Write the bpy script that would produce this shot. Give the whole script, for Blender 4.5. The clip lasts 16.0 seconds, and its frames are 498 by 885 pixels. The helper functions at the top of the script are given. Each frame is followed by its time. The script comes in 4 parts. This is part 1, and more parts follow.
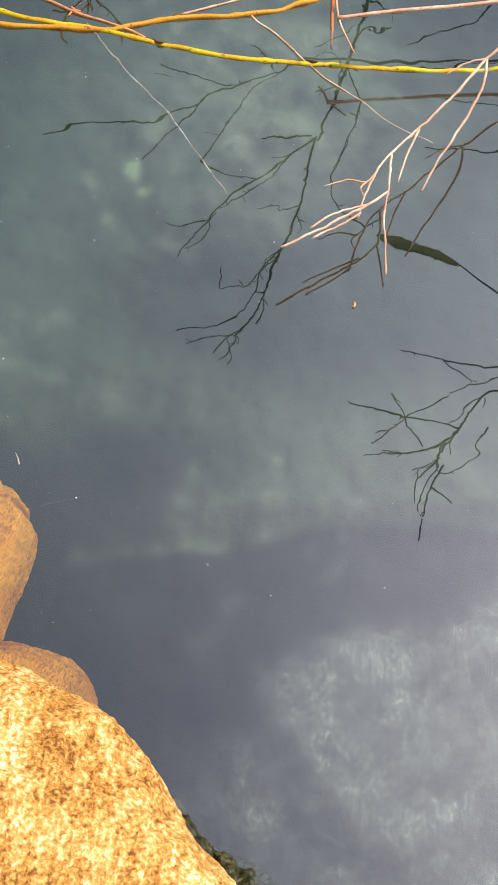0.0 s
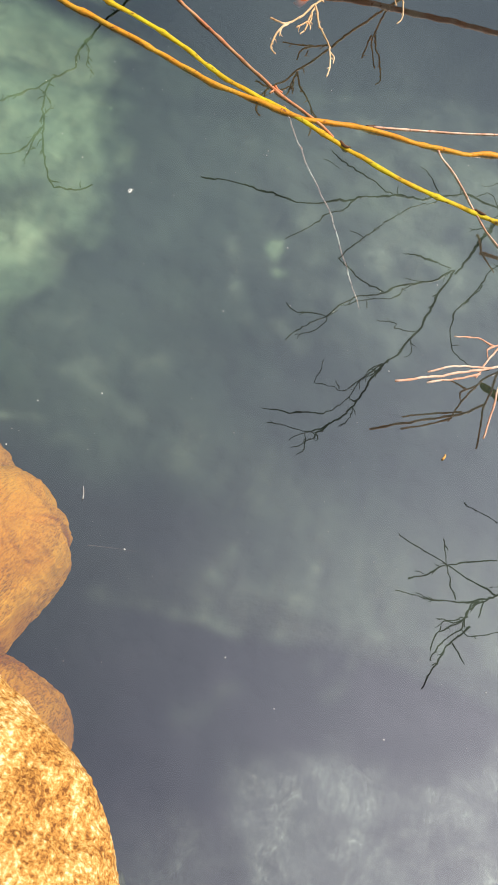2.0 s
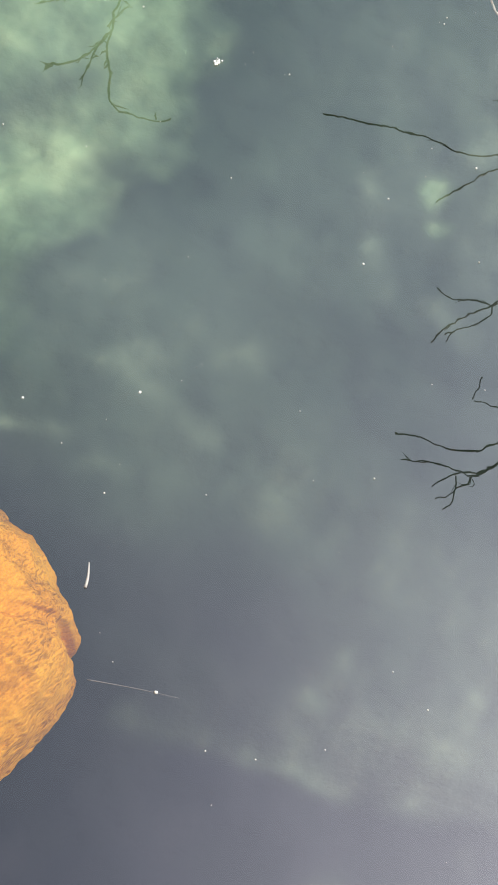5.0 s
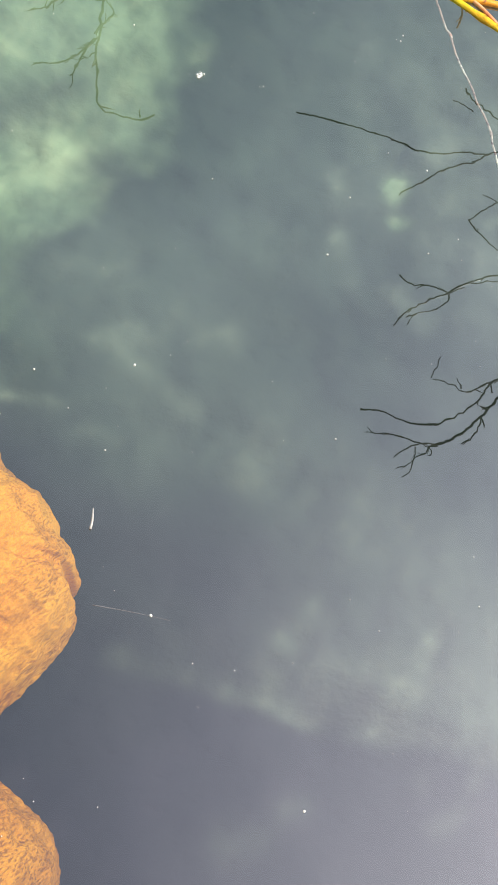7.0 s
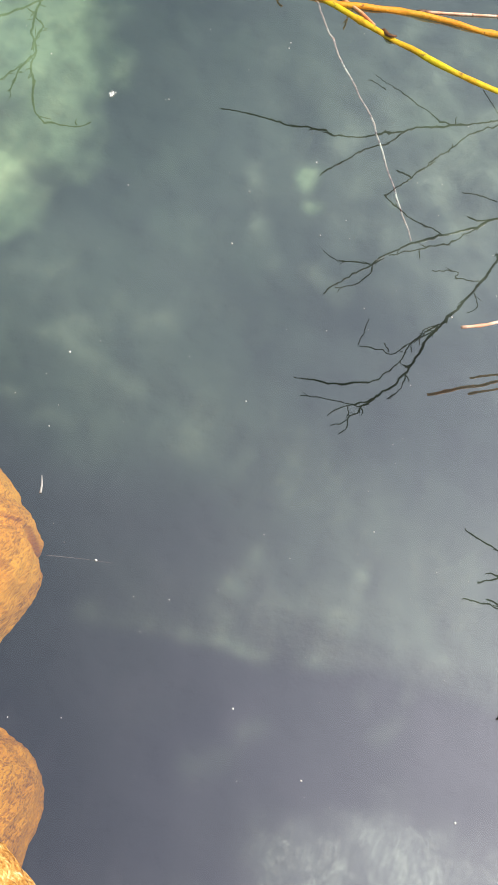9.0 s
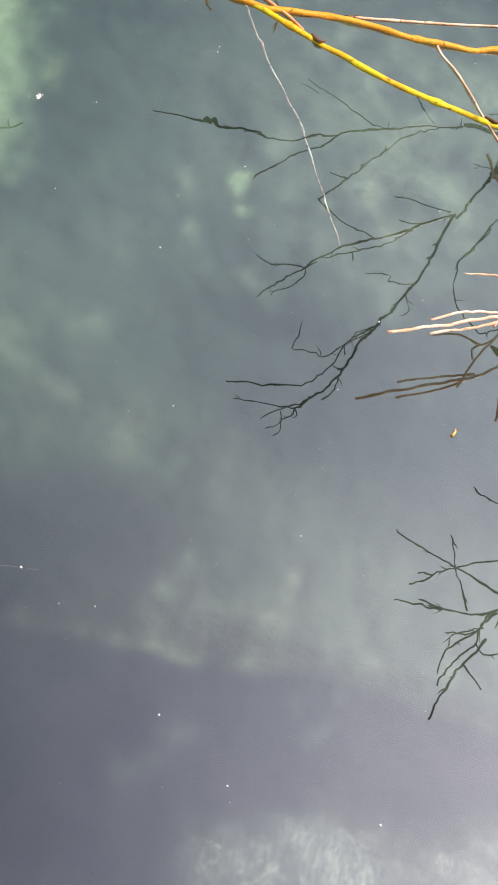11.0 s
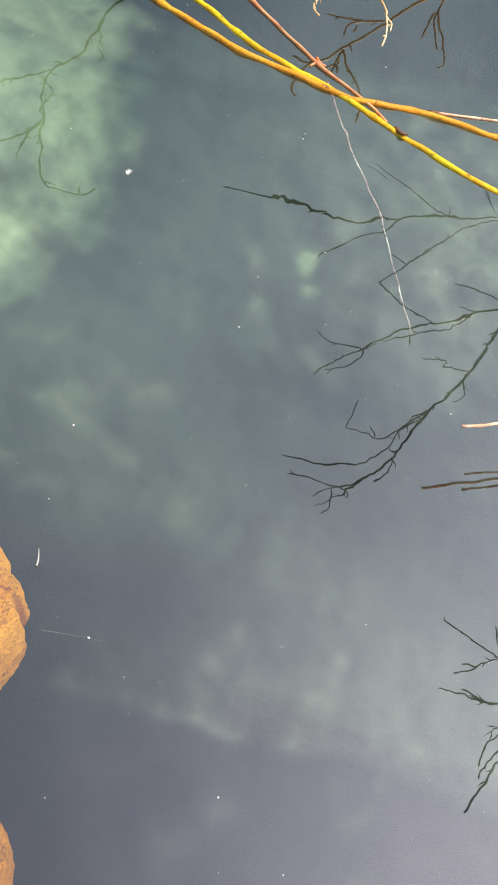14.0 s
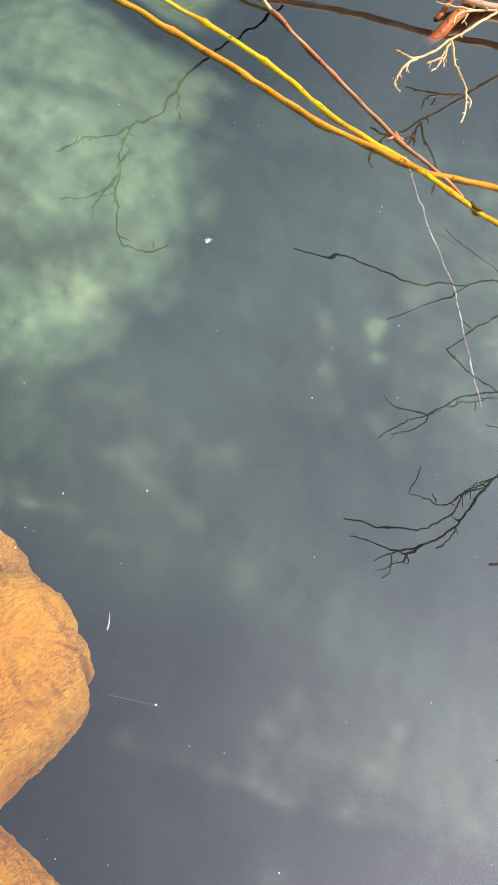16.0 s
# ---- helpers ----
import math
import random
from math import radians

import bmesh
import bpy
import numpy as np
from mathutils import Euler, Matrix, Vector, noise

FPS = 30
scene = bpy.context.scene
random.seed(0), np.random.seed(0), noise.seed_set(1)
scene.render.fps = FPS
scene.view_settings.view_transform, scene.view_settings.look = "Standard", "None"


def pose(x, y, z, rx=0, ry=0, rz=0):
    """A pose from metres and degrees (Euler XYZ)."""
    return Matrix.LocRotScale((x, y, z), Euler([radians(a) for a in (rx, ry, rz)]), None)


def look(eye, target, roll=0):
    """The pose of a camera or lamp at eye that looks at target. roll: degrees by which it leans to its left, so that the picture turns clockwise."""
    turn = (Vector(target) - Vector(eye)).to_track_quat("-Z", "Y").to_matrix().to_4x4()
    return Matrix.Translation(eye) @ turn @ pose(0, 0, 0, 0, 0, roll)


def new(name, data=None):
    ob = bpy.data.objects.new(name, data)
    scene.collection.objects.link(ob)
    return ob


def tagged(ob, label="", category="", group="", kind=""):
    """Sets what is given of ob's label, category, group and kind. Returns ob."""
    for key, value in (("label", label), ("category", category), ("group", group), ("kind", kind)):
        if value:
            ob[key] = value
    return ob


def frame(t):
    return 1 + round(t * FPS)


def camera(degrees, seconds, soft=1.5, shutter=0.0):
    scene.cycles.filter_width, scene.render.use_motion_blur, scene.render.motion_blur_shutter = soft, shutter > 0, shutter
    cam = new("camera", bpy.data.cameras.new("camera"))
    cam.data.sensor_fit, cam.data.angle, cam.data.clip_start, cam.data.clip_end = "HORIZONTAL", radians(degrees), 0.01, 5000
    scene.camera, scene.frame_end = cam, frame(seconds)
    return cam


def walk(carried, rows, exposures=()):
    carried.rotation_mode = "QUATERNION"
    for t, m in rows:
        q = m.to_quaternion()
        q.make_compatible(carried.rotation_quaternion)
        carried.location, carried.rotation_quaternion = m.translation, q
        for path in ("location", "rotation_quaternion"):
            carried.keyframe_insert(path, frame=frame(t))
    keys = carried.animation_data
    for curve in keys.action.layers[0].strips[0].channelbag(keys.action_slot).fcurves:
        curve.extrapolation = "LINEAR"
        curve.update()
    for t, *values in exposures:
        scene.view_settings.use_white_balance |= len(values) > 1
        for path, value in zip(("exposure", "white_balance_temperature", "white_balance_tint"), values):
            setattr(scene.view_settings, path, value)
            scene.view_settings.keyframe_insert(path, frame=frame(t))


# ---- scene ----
cam = camera(24.0, 16.0, soft=1.5)
PATH = [
    (0.0, (0.0000, 0.0000, 1.3000), (0.0000, 0.6210, 0.1579), 3.72),
    (0.5, (-0.0019, -0.0050, 1.2989), (-0.0005, 0.6278, 0.1633), 6.86),
    (1.0, (-0.0095, -0.0033, 1.3001), (-0.0184, 0.6444, 0.1729), 10.22),
    (1.5, (-0.0252, 0.0029, 1.3112), (-0.0494, 0.6587, 0.1889), 14.04),
    (2.0, (-0.0625, 0.0301, 1.3428), (-0.1116, 0.6934, 0.2258), 19.64),
    (2.5, (-0.0697, 0.0347, 1.3405), (-0.1745, 0.7103, 0.2348), 19.82),
    (3.0, (-0.0697, 0.0381, 1.3350), (-0.2103, 0.7119, 0.2322), 17.95),
    (3.5, (-0.0773, 0.0296, 1.3381), (-0.2187, 0.7054, 0.2366), 17.72),
    (3.9, (-0.0836, 0.0751, 1.3345), (-0.2256, 0.7296, 0.2202), 17.37),
    (4.0, (-0.1351, 0.2589, 1.0697), (-0.2596, 0.8877, -0.0613), 18.46),
    (4.1, (-0.1747, 0.3134, 0.9642), (-0.2687, 0.9337, -0.1744), 22.15),
    (4.2, (-0.1619, 0.3254, 0.9054), (-0.2737, 0.9662, -0.2202), 20.34),
    (4.3, (-0.1504, 0.3357, 0.8459), (-0.2798, 0.9910, -0.2693), 18.48),
    (4.5, (-0.1317, 0.3562, 0.7271), (-0.2992, 1.0418, -0.3647), 14.64),
    (4.7, (-0.1409, 0.3902, 0.7283), (-0.2961, 1.0320, -0.3915), 15.13),
    (6.8, (-0.1207, 0.3122, 0.8428), (-0.2438, 0.9690, -0.2724), 17.76),
    (7.0, (-0.1190, 0.3013, 0.8521), (-0.2364, 0.9456, -0.2708), 18.01),
    (7.5, (-0.1094, 0.2229, 1.0012), (-0.2151, 0.8624, -0.1257), 18.13),
    (8.0, (-0.1021, 0.2136, 1.0104), (-0.2051, 0.8553, -0.1155), 17.22),
    (8.5, (-0.0575, 0.1984, 0.9941), (-0.1660, 0.8455, -0.1282), 15.42),
    (9.0, (-0.0383, 0.2301, 1.0029), (-0.1361, 0.8616, -0.1292), 14.72),
    (9.5, (-0.0150, 0.2362, 0.9907), (-0.1010, 0.8760, -0.1377), 14.21),
    (10.0, (-0.0122, 0.2478, 0.9872), (-0.0733, 0.8932, -0.1395), 15.15),
    (10.2, (-0.0062, 0.2402, 0.9905), (-0.0634, 0.8893, -0.1344), 15.84),
    (12.3, (-0.0627, 0.2398, 1.0214), (-0.0856, 0.8961, -0.1005), 21.93),
    (12.5, (-0.0628, 0.2374, 1.0055), (-0.1040, 0.9061, -0.1086), 19.92),
    (13.0, (-0.0818, 0.2243, 1.0066), (-0.1379, 0.9077, -0.0978), 20.37),
    (13.5, (-0.0804, 0.2298, 1.0126), (-0.1557, 0.9163, -0.0887), 19.89),
    (14.0, (-0.0806, 0.2312, 1.0164), (-0.1686, 0.9293, -0.0768), 19.74),
    (14.5, (-0.0991, 0.2345, 1.0201), (-0.1987, 0.9399, -0.0673), 19.82),
    (15.0, (-0.1235, 0.2264, 1.0242), (-0.2247, 0.9399, -0.0578), 20.41),
    (15.5, (-0.1159, 0.2290, 1.0289), (-0.2483, 0.9403, -0.0512), 18.81),
    (16.0, (-0.1121, 0.2359, 1.0390), (-0.2707, 0.9442, -0.0395), 17.36),
]
walk(cam, [(t, look(eye, target, roll)) for t, eye, target, roll in PATH],
     exposures=[(0.0, 0.29), (3.8, 0.20), (4.4, 0.46), (7.0, 0.65), (8.0, 0.52), (9.0, 0.57), (10.2, 0.67), (12.4, 0.62), (13.2, 0.57), (14.5, 0.56), (16.0, 0.48)])

# ---- sky and sun ----
SUN_AZ, SUN_EL = radians(66), radians(57)      # where the sun stands: high to the right
sun_dir = Vector((math.sin(SUN_AZ) * math.cos(SUN_EL), math.cos(SUN_AZ) * math.cos(SUN_EL), math.sin(SUN_EL)))
sun = new("sun", bpy.data.lights.new("sun", "SUN"))
sun.data.energy, sun.data.angle, sun.data.color = 5.0, radians(4.0), (1.0, 0.93, 0.82)
sun.matrix_world = look(sun_dir * 20, (0, 0, 0))

world = bpy.data.worlds.new("sky")
scene.world = world
world.use_nodes = True
wn, wl = world.node_tree.nodes, world.node_tree.links
wn.clear()
sky = wn.new("ShaderNodeTexSky")
sky.sky_type, sky.sun_disc = "NISHITA", False
sky.sun_elevation, sky.sun_rotation = SUN_EL, SUN_AZ
sky_light = wn.new("ShaderNodeBackground")
sky_light.inputs["Strength"].default_value = 0.06
wl.new(sky.outputs["Color"], sky_light.inputs["Color"])
where = wn.new("ShaderNodeTexCoord")
cloud = wn.new("ShaderNodeTexNoise")
cloud.inputs["Scale"].default_value, cloud.inputs["Detail"].default_value, cloud.inputs["Roughness"].default_value = 2.3, 6, 0.55
wl.new(where.outputs["Generated"], cloud.inputs["Vector"])
cover = wn.new("ShaderNodeMapRange")
cover.inputs["From Min"].default_value, cover.inputs["From Max"].default_value = 0.36, 0.7
cover.inputs["To Min"].default_value, cover.inputs["To Max"].default_value = 0.08, 0.50
wl.new(cloud.outputs["Fac"], cover.inputs["Value"])
cloud_light = wn.new("ShaderNodeBackground")
cloud_light.inputs["Color"].default_value = (0.81, 0.975, 0.985, 1)
# cloud light is dimmed overhead so that the nearer water mirrors less sky
height = wn.new("ShaderNodeSeparateXYZ")
wl.new(where.outputs["Generated"], height.inputs[0])
fade = wn.new("ShaderNodeMapRange")
fade.inputs["From Min"].default_value, fade.inputs["From Max"].default_value = 0.78, 1.0
fade.inputs["To Min"].default_value, fade.inputs["To Max"].default_value = 0.95, 0.18
wl.new(height.outputs["Z"], fade.inputs["Value"])
wl.new(fade.outputs["Result"], cloud_light.inputs["Strength"])
mixed = wn.new("ShaderNodeMixShader")
wl.new(cover.outputs["Result"], mixed.inputs["Fac"])
wl.new(sky_light.outputs[0], mixed.inputs[1])
wl.new(cloud_light.outputs[0], mixed.inputs[2])
# an added glow high to the right, brightening the sky that the water mirrors
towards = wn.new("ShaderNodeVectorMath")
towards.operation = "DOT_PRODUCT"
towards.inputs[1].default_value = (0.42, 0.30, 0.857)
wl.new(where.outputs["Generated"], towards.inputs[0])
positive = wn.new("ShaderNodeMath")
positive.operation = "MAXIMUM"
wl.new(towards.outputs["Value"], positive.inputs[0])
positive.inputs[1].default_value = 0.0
glow_falloff = wn.new("ShaderNodeMath")
glow_falloff.operation = "POWER"
wl.new(positive.outputs[0], glow_falloff.inputs[0])
glow_falloff.inputs[1].default_value = 10.0
glow_strength = wn.new("ShaderNodeMath")
glow_strength.operation = "MULTIPLY"
wl.new(glow_falloff.outputs[0], glow_strength.inputs[0])
glow_strength.inputs[1].default_value = 0.80
glow = wn.new("ShaderNodeBackground")
glow.inputs["Color"].default_value = (0.98, 0.94, 1.05, 1)
wl.new(glow_strength.outputs[0], glow.inputs["Strength"])
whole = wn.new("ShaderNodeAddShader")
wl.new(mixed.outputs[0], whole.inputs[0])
wl.new(glow.outputs[0], whole.inputs[1])
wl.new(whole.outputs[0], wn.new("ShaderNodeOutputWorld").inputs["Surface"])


# ---- materials ----
class Nodes:
    """A small helper to write node materials."""

    def __init__(self, name):
        self.mat = bpy.data.materials.new(name)
        self.mat.use_nodes = True
        self.tree = self.mat.node_tree
        self.tree.nodes.clear()
        self.out = self.add("ShaderNodeOutputMaterial")

    def add(self, kind, **values):
        node = self.tree.nodes.new(kind)
        for key, value in values.items():
            node.inputs[key.replace("_", " ")].default_value = value
        return node

    def link(self, a, b):
        self.tree.links.new(a, b)

    def noise(self, scale, detail=4, rough=0.55, vector=None, stretch=None, distort=0.0):
        coord = self.add("ShaderNodeTexCoord").outputs["Object"] if vector is None else vector
        if stretch:
            m = self.add("ShaderNodeMapping", Scale=stretch)
            self.link(coord, m.inputs["Vector"])
            coord = m.outputs["Vector"]
        n = self.add("ShaderNodeTexNoise", Scale=scale, Detail=detail, Roughness=rough, Distortion=distort)
        self.link(coord, n.inputs["Vector"])
        return n.outputs["Fac"]

    def ramp(self, value, stops):
        r = self.add("ShaderNodeValToRGB")
        e = r.color_ramp.elements
        while len(e) < len(stops):
            e.new(0.5)
        for el, (at, col) in zip(e, stops):
            el.position, el.color = at, (*col, 1)
        self.link(value, r.inputs["Fac"])
        return r.outputs["Color"]

    def mix(self, fac, a, b, mode="MIX"):
        m = self.tree.nodes.new("ShaderNodeMix")
        m.data_type, m.blend_type = "RGBA", mode
        for socket, value in ((m.inputs[0], fac), (m.inputs[6], a), (m.inputs[7], b)):
            if isinstance(value, (int, float)):
                socket.default_value = value
            elif isinstance(value, tuple):
                socket.default_value = (*value, 1)
            else:
                self.link(value, socket)
        return m.outputs[2]

    def math(self, op, a, b=0.0):
        m = self.tree.nodes.new("ShaderNodeMath")
        m.operation = op
        for socket, value in zip(m.inputs, (a, b)):
            if isinstance(value, (int, float)):
                socket.default_value = value
            else:
                self.link(value, socket)
        return m.outputs[0]

    def bump(self, height, strength, distance):
        b = self.add("ShaderNodeBump", Strength=strength, Distance=distance)
        self.link(height, b.inputs["Height"])
        return b.outputs["Normal"]

    def finish(self, colour, rough=0.7, normal=None, specular=0.3):
        p = self.add("ShaderNodeBsdfPrincipled")
        p.inputs["Specular IOR Level"].default_value = specular
        if isinstance(colour, tuple):
            p.inputs["Base Color"].default_value = (*colour, 1)
        else:
            self.link(colour, p.inputs["Base Color"])
        if isinstance(rough, (int, float)):
            p.inputs["Roughness"].default_value = rough
        else:
            self.link(rough, p.inputs["Roughness"])
        if normal is not None:
            self.link(normal, p.inputs["Normal"])
        self.link(p.outputs[0], self.out.inputs["Surface"])
        return self.mat


def water_material():
    n = Nodes("pond_water")
    swell = n.noise(2.6, 0, 0.5)
    ripple = n.noise(10.0, 1, 0.4, stretch=(1.0, 1.3, 1.0), distort=0.3)
    normal = n.bump(n.math("ADD", n.math("MULTIPLY", swell, 0.0012), n.math("MULTIPLY", ripple, 0.00040)), 1.0, 1.0)
    through_water = n.add("ShaderNodeBsdfRefraction", Color=(0.80, 0.95, 0.90, 1), Roughness=0.0, IOR=1.333)
    shine = n.add("ShaderNodeBsdfGlossy", Color=(1, 1, 1, 1), Roughness=0.0)
    gloss = n.add("ShaderNodeFresnel", IOR=2.9)
    for node in (through_water, shine, gloss):
        n.link(normal, node.inputs["Normal"])
    both = n.add("ShaderNodeMixShader")
    n.link(gloss.outputs[0], both.inputs["Fac"])
    n.link(through_water.outputs[0], both.inputs[1])
    n.link(shine.outputs[0], both.inputs[2])
    n.link(both.outputs[0], n.out.inputs["Surface"])
    return n.mat


def bed_material():
    """Pond bed and bank: dark mud, pale silt and drifts of green algae."""
    n = Nodes("pond_bed")
    algae = n.add("ShaderNodeAttribute")
    algae.attribute_name = "algae"
    silt = n.add("ShaderNodeAttribute")
    silt.attribute_name = "silt"
    cloudy = n.noise(6.0, 4, 0.5, distort=0.5)
    fine = n.noise(60.0, 5, 0.6)
    # long soft smears of silt
    smear = n.noise(9.0, 5, 0.55, stretch=(2.2, 0.7, 1.0), distort=0.5)
    north = n.add("ShaderNodeAttribute")
    north.attribute_name = "shelf"
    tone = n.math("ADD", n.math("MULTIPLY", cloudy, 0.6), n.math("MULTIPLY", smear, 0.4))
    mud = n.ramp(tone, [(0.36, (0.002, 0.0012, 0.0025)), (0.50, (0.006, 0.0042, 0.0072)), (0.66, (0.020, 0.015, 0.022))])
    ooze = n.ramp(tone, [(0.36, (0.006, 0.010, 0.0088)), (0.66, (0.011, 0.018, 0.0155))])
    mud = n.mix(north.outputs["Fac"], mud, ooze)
    pale = n.ramp(n.math("ADD", n.math("MULTIPLY", cloudy, 0.3), n.math("ADD", n.math("MULTIPLY", smear, 0.4), n.math("MULTIPLY", fine, 0.3))),
                  [(0.34, (0.066, 0.078, 0.062)), (0.52, (0.112, 0.125, 0.100)), (0.68, (0.205, 0.215, 0.160))])
    weed = n.ramp(n.math("ADD", n.math("MULTIPLY", n.noise(7.0, 4, 0.52, distort=0.7), 0.5), n.math("ADD", n.math("MULTIPLY", smear, 0.32), n.math("MULTIPLY", fine, 0.18))),
                  [(0.34, (0.105, 0.150, 0.100)), (0.50, (0.180, 0.235, 0.148)), (0.68, (0.30, 0.345, 0.215))])
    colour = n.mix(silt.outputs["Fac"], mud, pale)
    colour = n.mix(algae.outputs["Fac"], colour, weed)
    crust = n.add("ShaderNodeAttribute")
    crust.attribute_name = "crust"
    flecks = n.math("ADD", n.math("MULTIPLY", n.noise(15.0, 5, 0.65, distort=0.9), 0.48), n.math("MULTIPLY", n.noise(120.0, 6, 0.75, stretch=(1.25, 0.7, 1.0), distort=0.15), 0.52))
    pale_crust = n.ramp(flecks, [(0.38, (0.060, 0.058, 0.064)), (0.50, (0.115, 0.115, 0.116)), (0.58, (0.200, 0.202, 0.196)), (0.66, (0.43, 0.435, 0.41))])
    colour = n.mix(crust.outputs["Fac"], colour, pale_crust)
    earth = n.ramp(cloudy, [(0.3, (0.014, 0.030, 0.008)), (0.7, (0.050, 0.068, 0.020))])
    height = n.add("ShaderNodeSeparateXYZ")
    n.link(n.add("ShaderNodeNewGeometry").outputs["Position"], height.inputs[0])
    dry = n.math("MULTIPLY", n.math("ADD", height.outputs["Z"], 0.02), 20.0)
    dry = n.math("MINIMUM", n.math("MAXIMUM", dry, 0.0), 1.0)
    colour = n.mix(dry, colour, earth)
    return n.finish(colour, 0.9, n.bump(n.math("ADD", cloudy, n.math("MULTIPLY", fine, 0.3)), 0.4, 0.02), 0.1)


def wet_rock_material(name, dark, mid, light):
    """Ochre stone under water: a smooth silty skin, in places scored by short slanting scratches."""
    n = Nodes(name)
    place = n.add("ShaderNodeTexCoord").outputs["Object"]

    def slanted(turn, long):
        m = n.add("ShaderNodeMapping", Rotation=(0.0, 0.0, turn), Scale=(long, 1.0, 1.6))
        m.vector_type = "TEXTURE"
        n.link(place, m.inputs["Vector"])
        return m.outputs["Vector"]

    broad = n.noise(8.0, 4, 0.55)
    scored = n.ramp(n.noise(11.0, 3, 0.5), [(0.38, (0.35, 0.35, 0.35)), (0.55, (1, 1, 1))])
    scratch = n.noise(430.0, 2, 0.5, vector=slanted(1.20, 3.0), distort=0.25)
    score = n.noise(130.0, 2, 0.5, vector=slanted(1.05, 4.0), distort=0.4)
    pits = n.noise(330.0, 3, 0.6)
    grit = n.noise(700.0, 2, 0.6)
    v = n.math("ADD", n.math("MULTIPLY", broad, 0.55), n.math("ADD", n.math("MULTIPLY", pits, 0.28), n.math("MULTIPLY", grit, 0.17)))
    colour = n.ramp(v, [(0.38, dark), (0.50, mid), (0.62, light)])
    colour = n.mix(n.math("MULTIPLY", scored, 0.75), colour, n.ramp(scratch, [(0.38, (0.34, 0.24, 0.18)), (0.52, (1, 1, 1))]), "MULTIPLY")
    colour = n.mix(n.math("MULTIPLY", scored, 0.40), colour, n.ramp(score, [(0.34, (0.42, 0.33, 0.27)), (0.44, (1, 1, 1))]), "MULTIPLY")
    relief = n.math("ADD", n.math("MULTIPLY", broad, 0.4), n.math("MULTIPLY", n.math("ADD", n.math("MULTIPLY", scratch, 0.5), n.math("MULTIPLY", score, 0.5)), scored))
    return n.finish(colour, 0.85, n.bump(n.math("ADD", relief, n.math("MULTIPLY", pits, 0.2)), 0.8, 0.008), 0.1)


def dry_rock_material():
    """Coarse sunlit granite, ochre with pale feldspar grains."""
    n = Nodes("dry_granite")
    broad = n.noise(13.0, 4, 0.6, distort=0.4)
    grains = n.noise(190.0, 4, 0.6, distort=0.3)
    fine = n.noise(420.0, 3, 0.6)
    veins = n.noise(58.0, 4, 0.6, stretch=(1.5, 0.42, 0.6), distort=0.5)
    v = n.math("ADD", n.math("MULTIPLY", grains, 0.44), n.math("ADD", n.math("MULTIPLY", broad, 0.20), n.math("ADD", n.math("MULTIPLY", veins, 0.28), n.math("MULTIPLY", fine, 0.08))))
    colour = n.ramp(v, [(0.40, (0.17, 0.058, 0.009)), (0.475, (0.47, 0.21, 0.040)), (0.54, (0.67, 0.40, 0.125)), (0.62, (0.90, 0.78, 0.50))])
    return n.finish(colour, 0.75, n.bump(n.math("ADD", n.math("ADD", grains, veins), n.math("MULTIPLY", fine, 0.3)), 0.8, 0.004), 0.3)


def stem_material(name, main, worn, spot, scale=40.0, spots=0.62, streak=0.35):
    """Bark of a shoot: streaked along its length, with worn patches and dark lenticels."""
    n = Nodes(name)
    broad = n.noise(scale * 0.4, 4, 0.6)
    fine = n.noise(scale * 6, 4, 0.6)
    colour = n.mix(n.ramp(broad, [(0.45, (0, 0, 0)), (0.62, (1, 1, 1))]), main, worn)
    colour = n.mix(n.ramp(n.noise(scale * 2.2, 3, 0.6), [(spots, (0, 0, 0)), (spots + 0.05, (1, 1, 1))]), colour, spot)
    colour = n.mix(streak, colour, n.ramp(fine, [(0.3, (0.45, 0.42, 0.36)), (0.7, (1.2, 1.2, 1.2))]), "MULTIPLY")
    return n.finish(colour, 0.5, n.bump(n.math("ADD", fine, broad), 0.5, 0.002), 0.35)


def log_material():
    """Weathered orange-brown log with long dark cracks along the grain."""
    n = Nodes("log_bark")
    grain = n.noise(30.0, 6, 0.65, stretch=(0.35, 1.6, 1.6), distort=0.4)
    broad = n.noise(7.0, 4, 0.6)
    v = n.math("ADD", n.math("MULTIPLY", grain, 0.7), n.math("MULTIPLY", broad, 0.3))
    colour = n.ramp(v, [(0.36, (0.05, 0.02, 0.008)), (0.46, (0.28, 0.12, 0.035)), (0.56, (0.46, 0.23, 0.07)), (0.68, (0.62, 0.38, 0.16))])
    return n.finish(colour, 0.8, n.bump(grain, 0.9, 0.01), 0.2)


WATER = water_material()
BED = bed_material()
ROCK_BIG = wet_rock_material("wet_ochre_stone", (0.45, 0.145, 0.006), (0.66, 0.242, 0.012), (0.78, 0.34, 0.026))
ROCK_BACK = wet_rock_material("wet_brown_stone", (0.32, 0.110, 0.010), (0.54, 0.220, 0.026), (0.70, 0.35, 0.06))
ROCK_SMALL = wet_rock_material("wet_tan_stone", (0.30, 0.097, 0.004), (0.52, 0.188, 0.008), (0.66, 0.275, 0.016))
GRANITE = dry_rock_material()
YELLOW = stem_material("yellow_shoot_bark", (0.68, 0.52, 0.012), (0.70, 0.38, 0.012), (0.22, 0.11, 0.02), 42.0, 0.63, 0.5)
ORANGE = stem_material("orange_shoot_bark", (0.72, 0.29, 0.018), (0.66, 0.36, 0.03), (0.22, 0.08, 0.02), 42.0, 0.63, 0.5)
RED = stem_material("red_shoot_bark", (0.62, 0.22, 0.10), (0.70, 0.36, 0.18), (0.25, 0.08, 0.04), 40.0, 0.66)
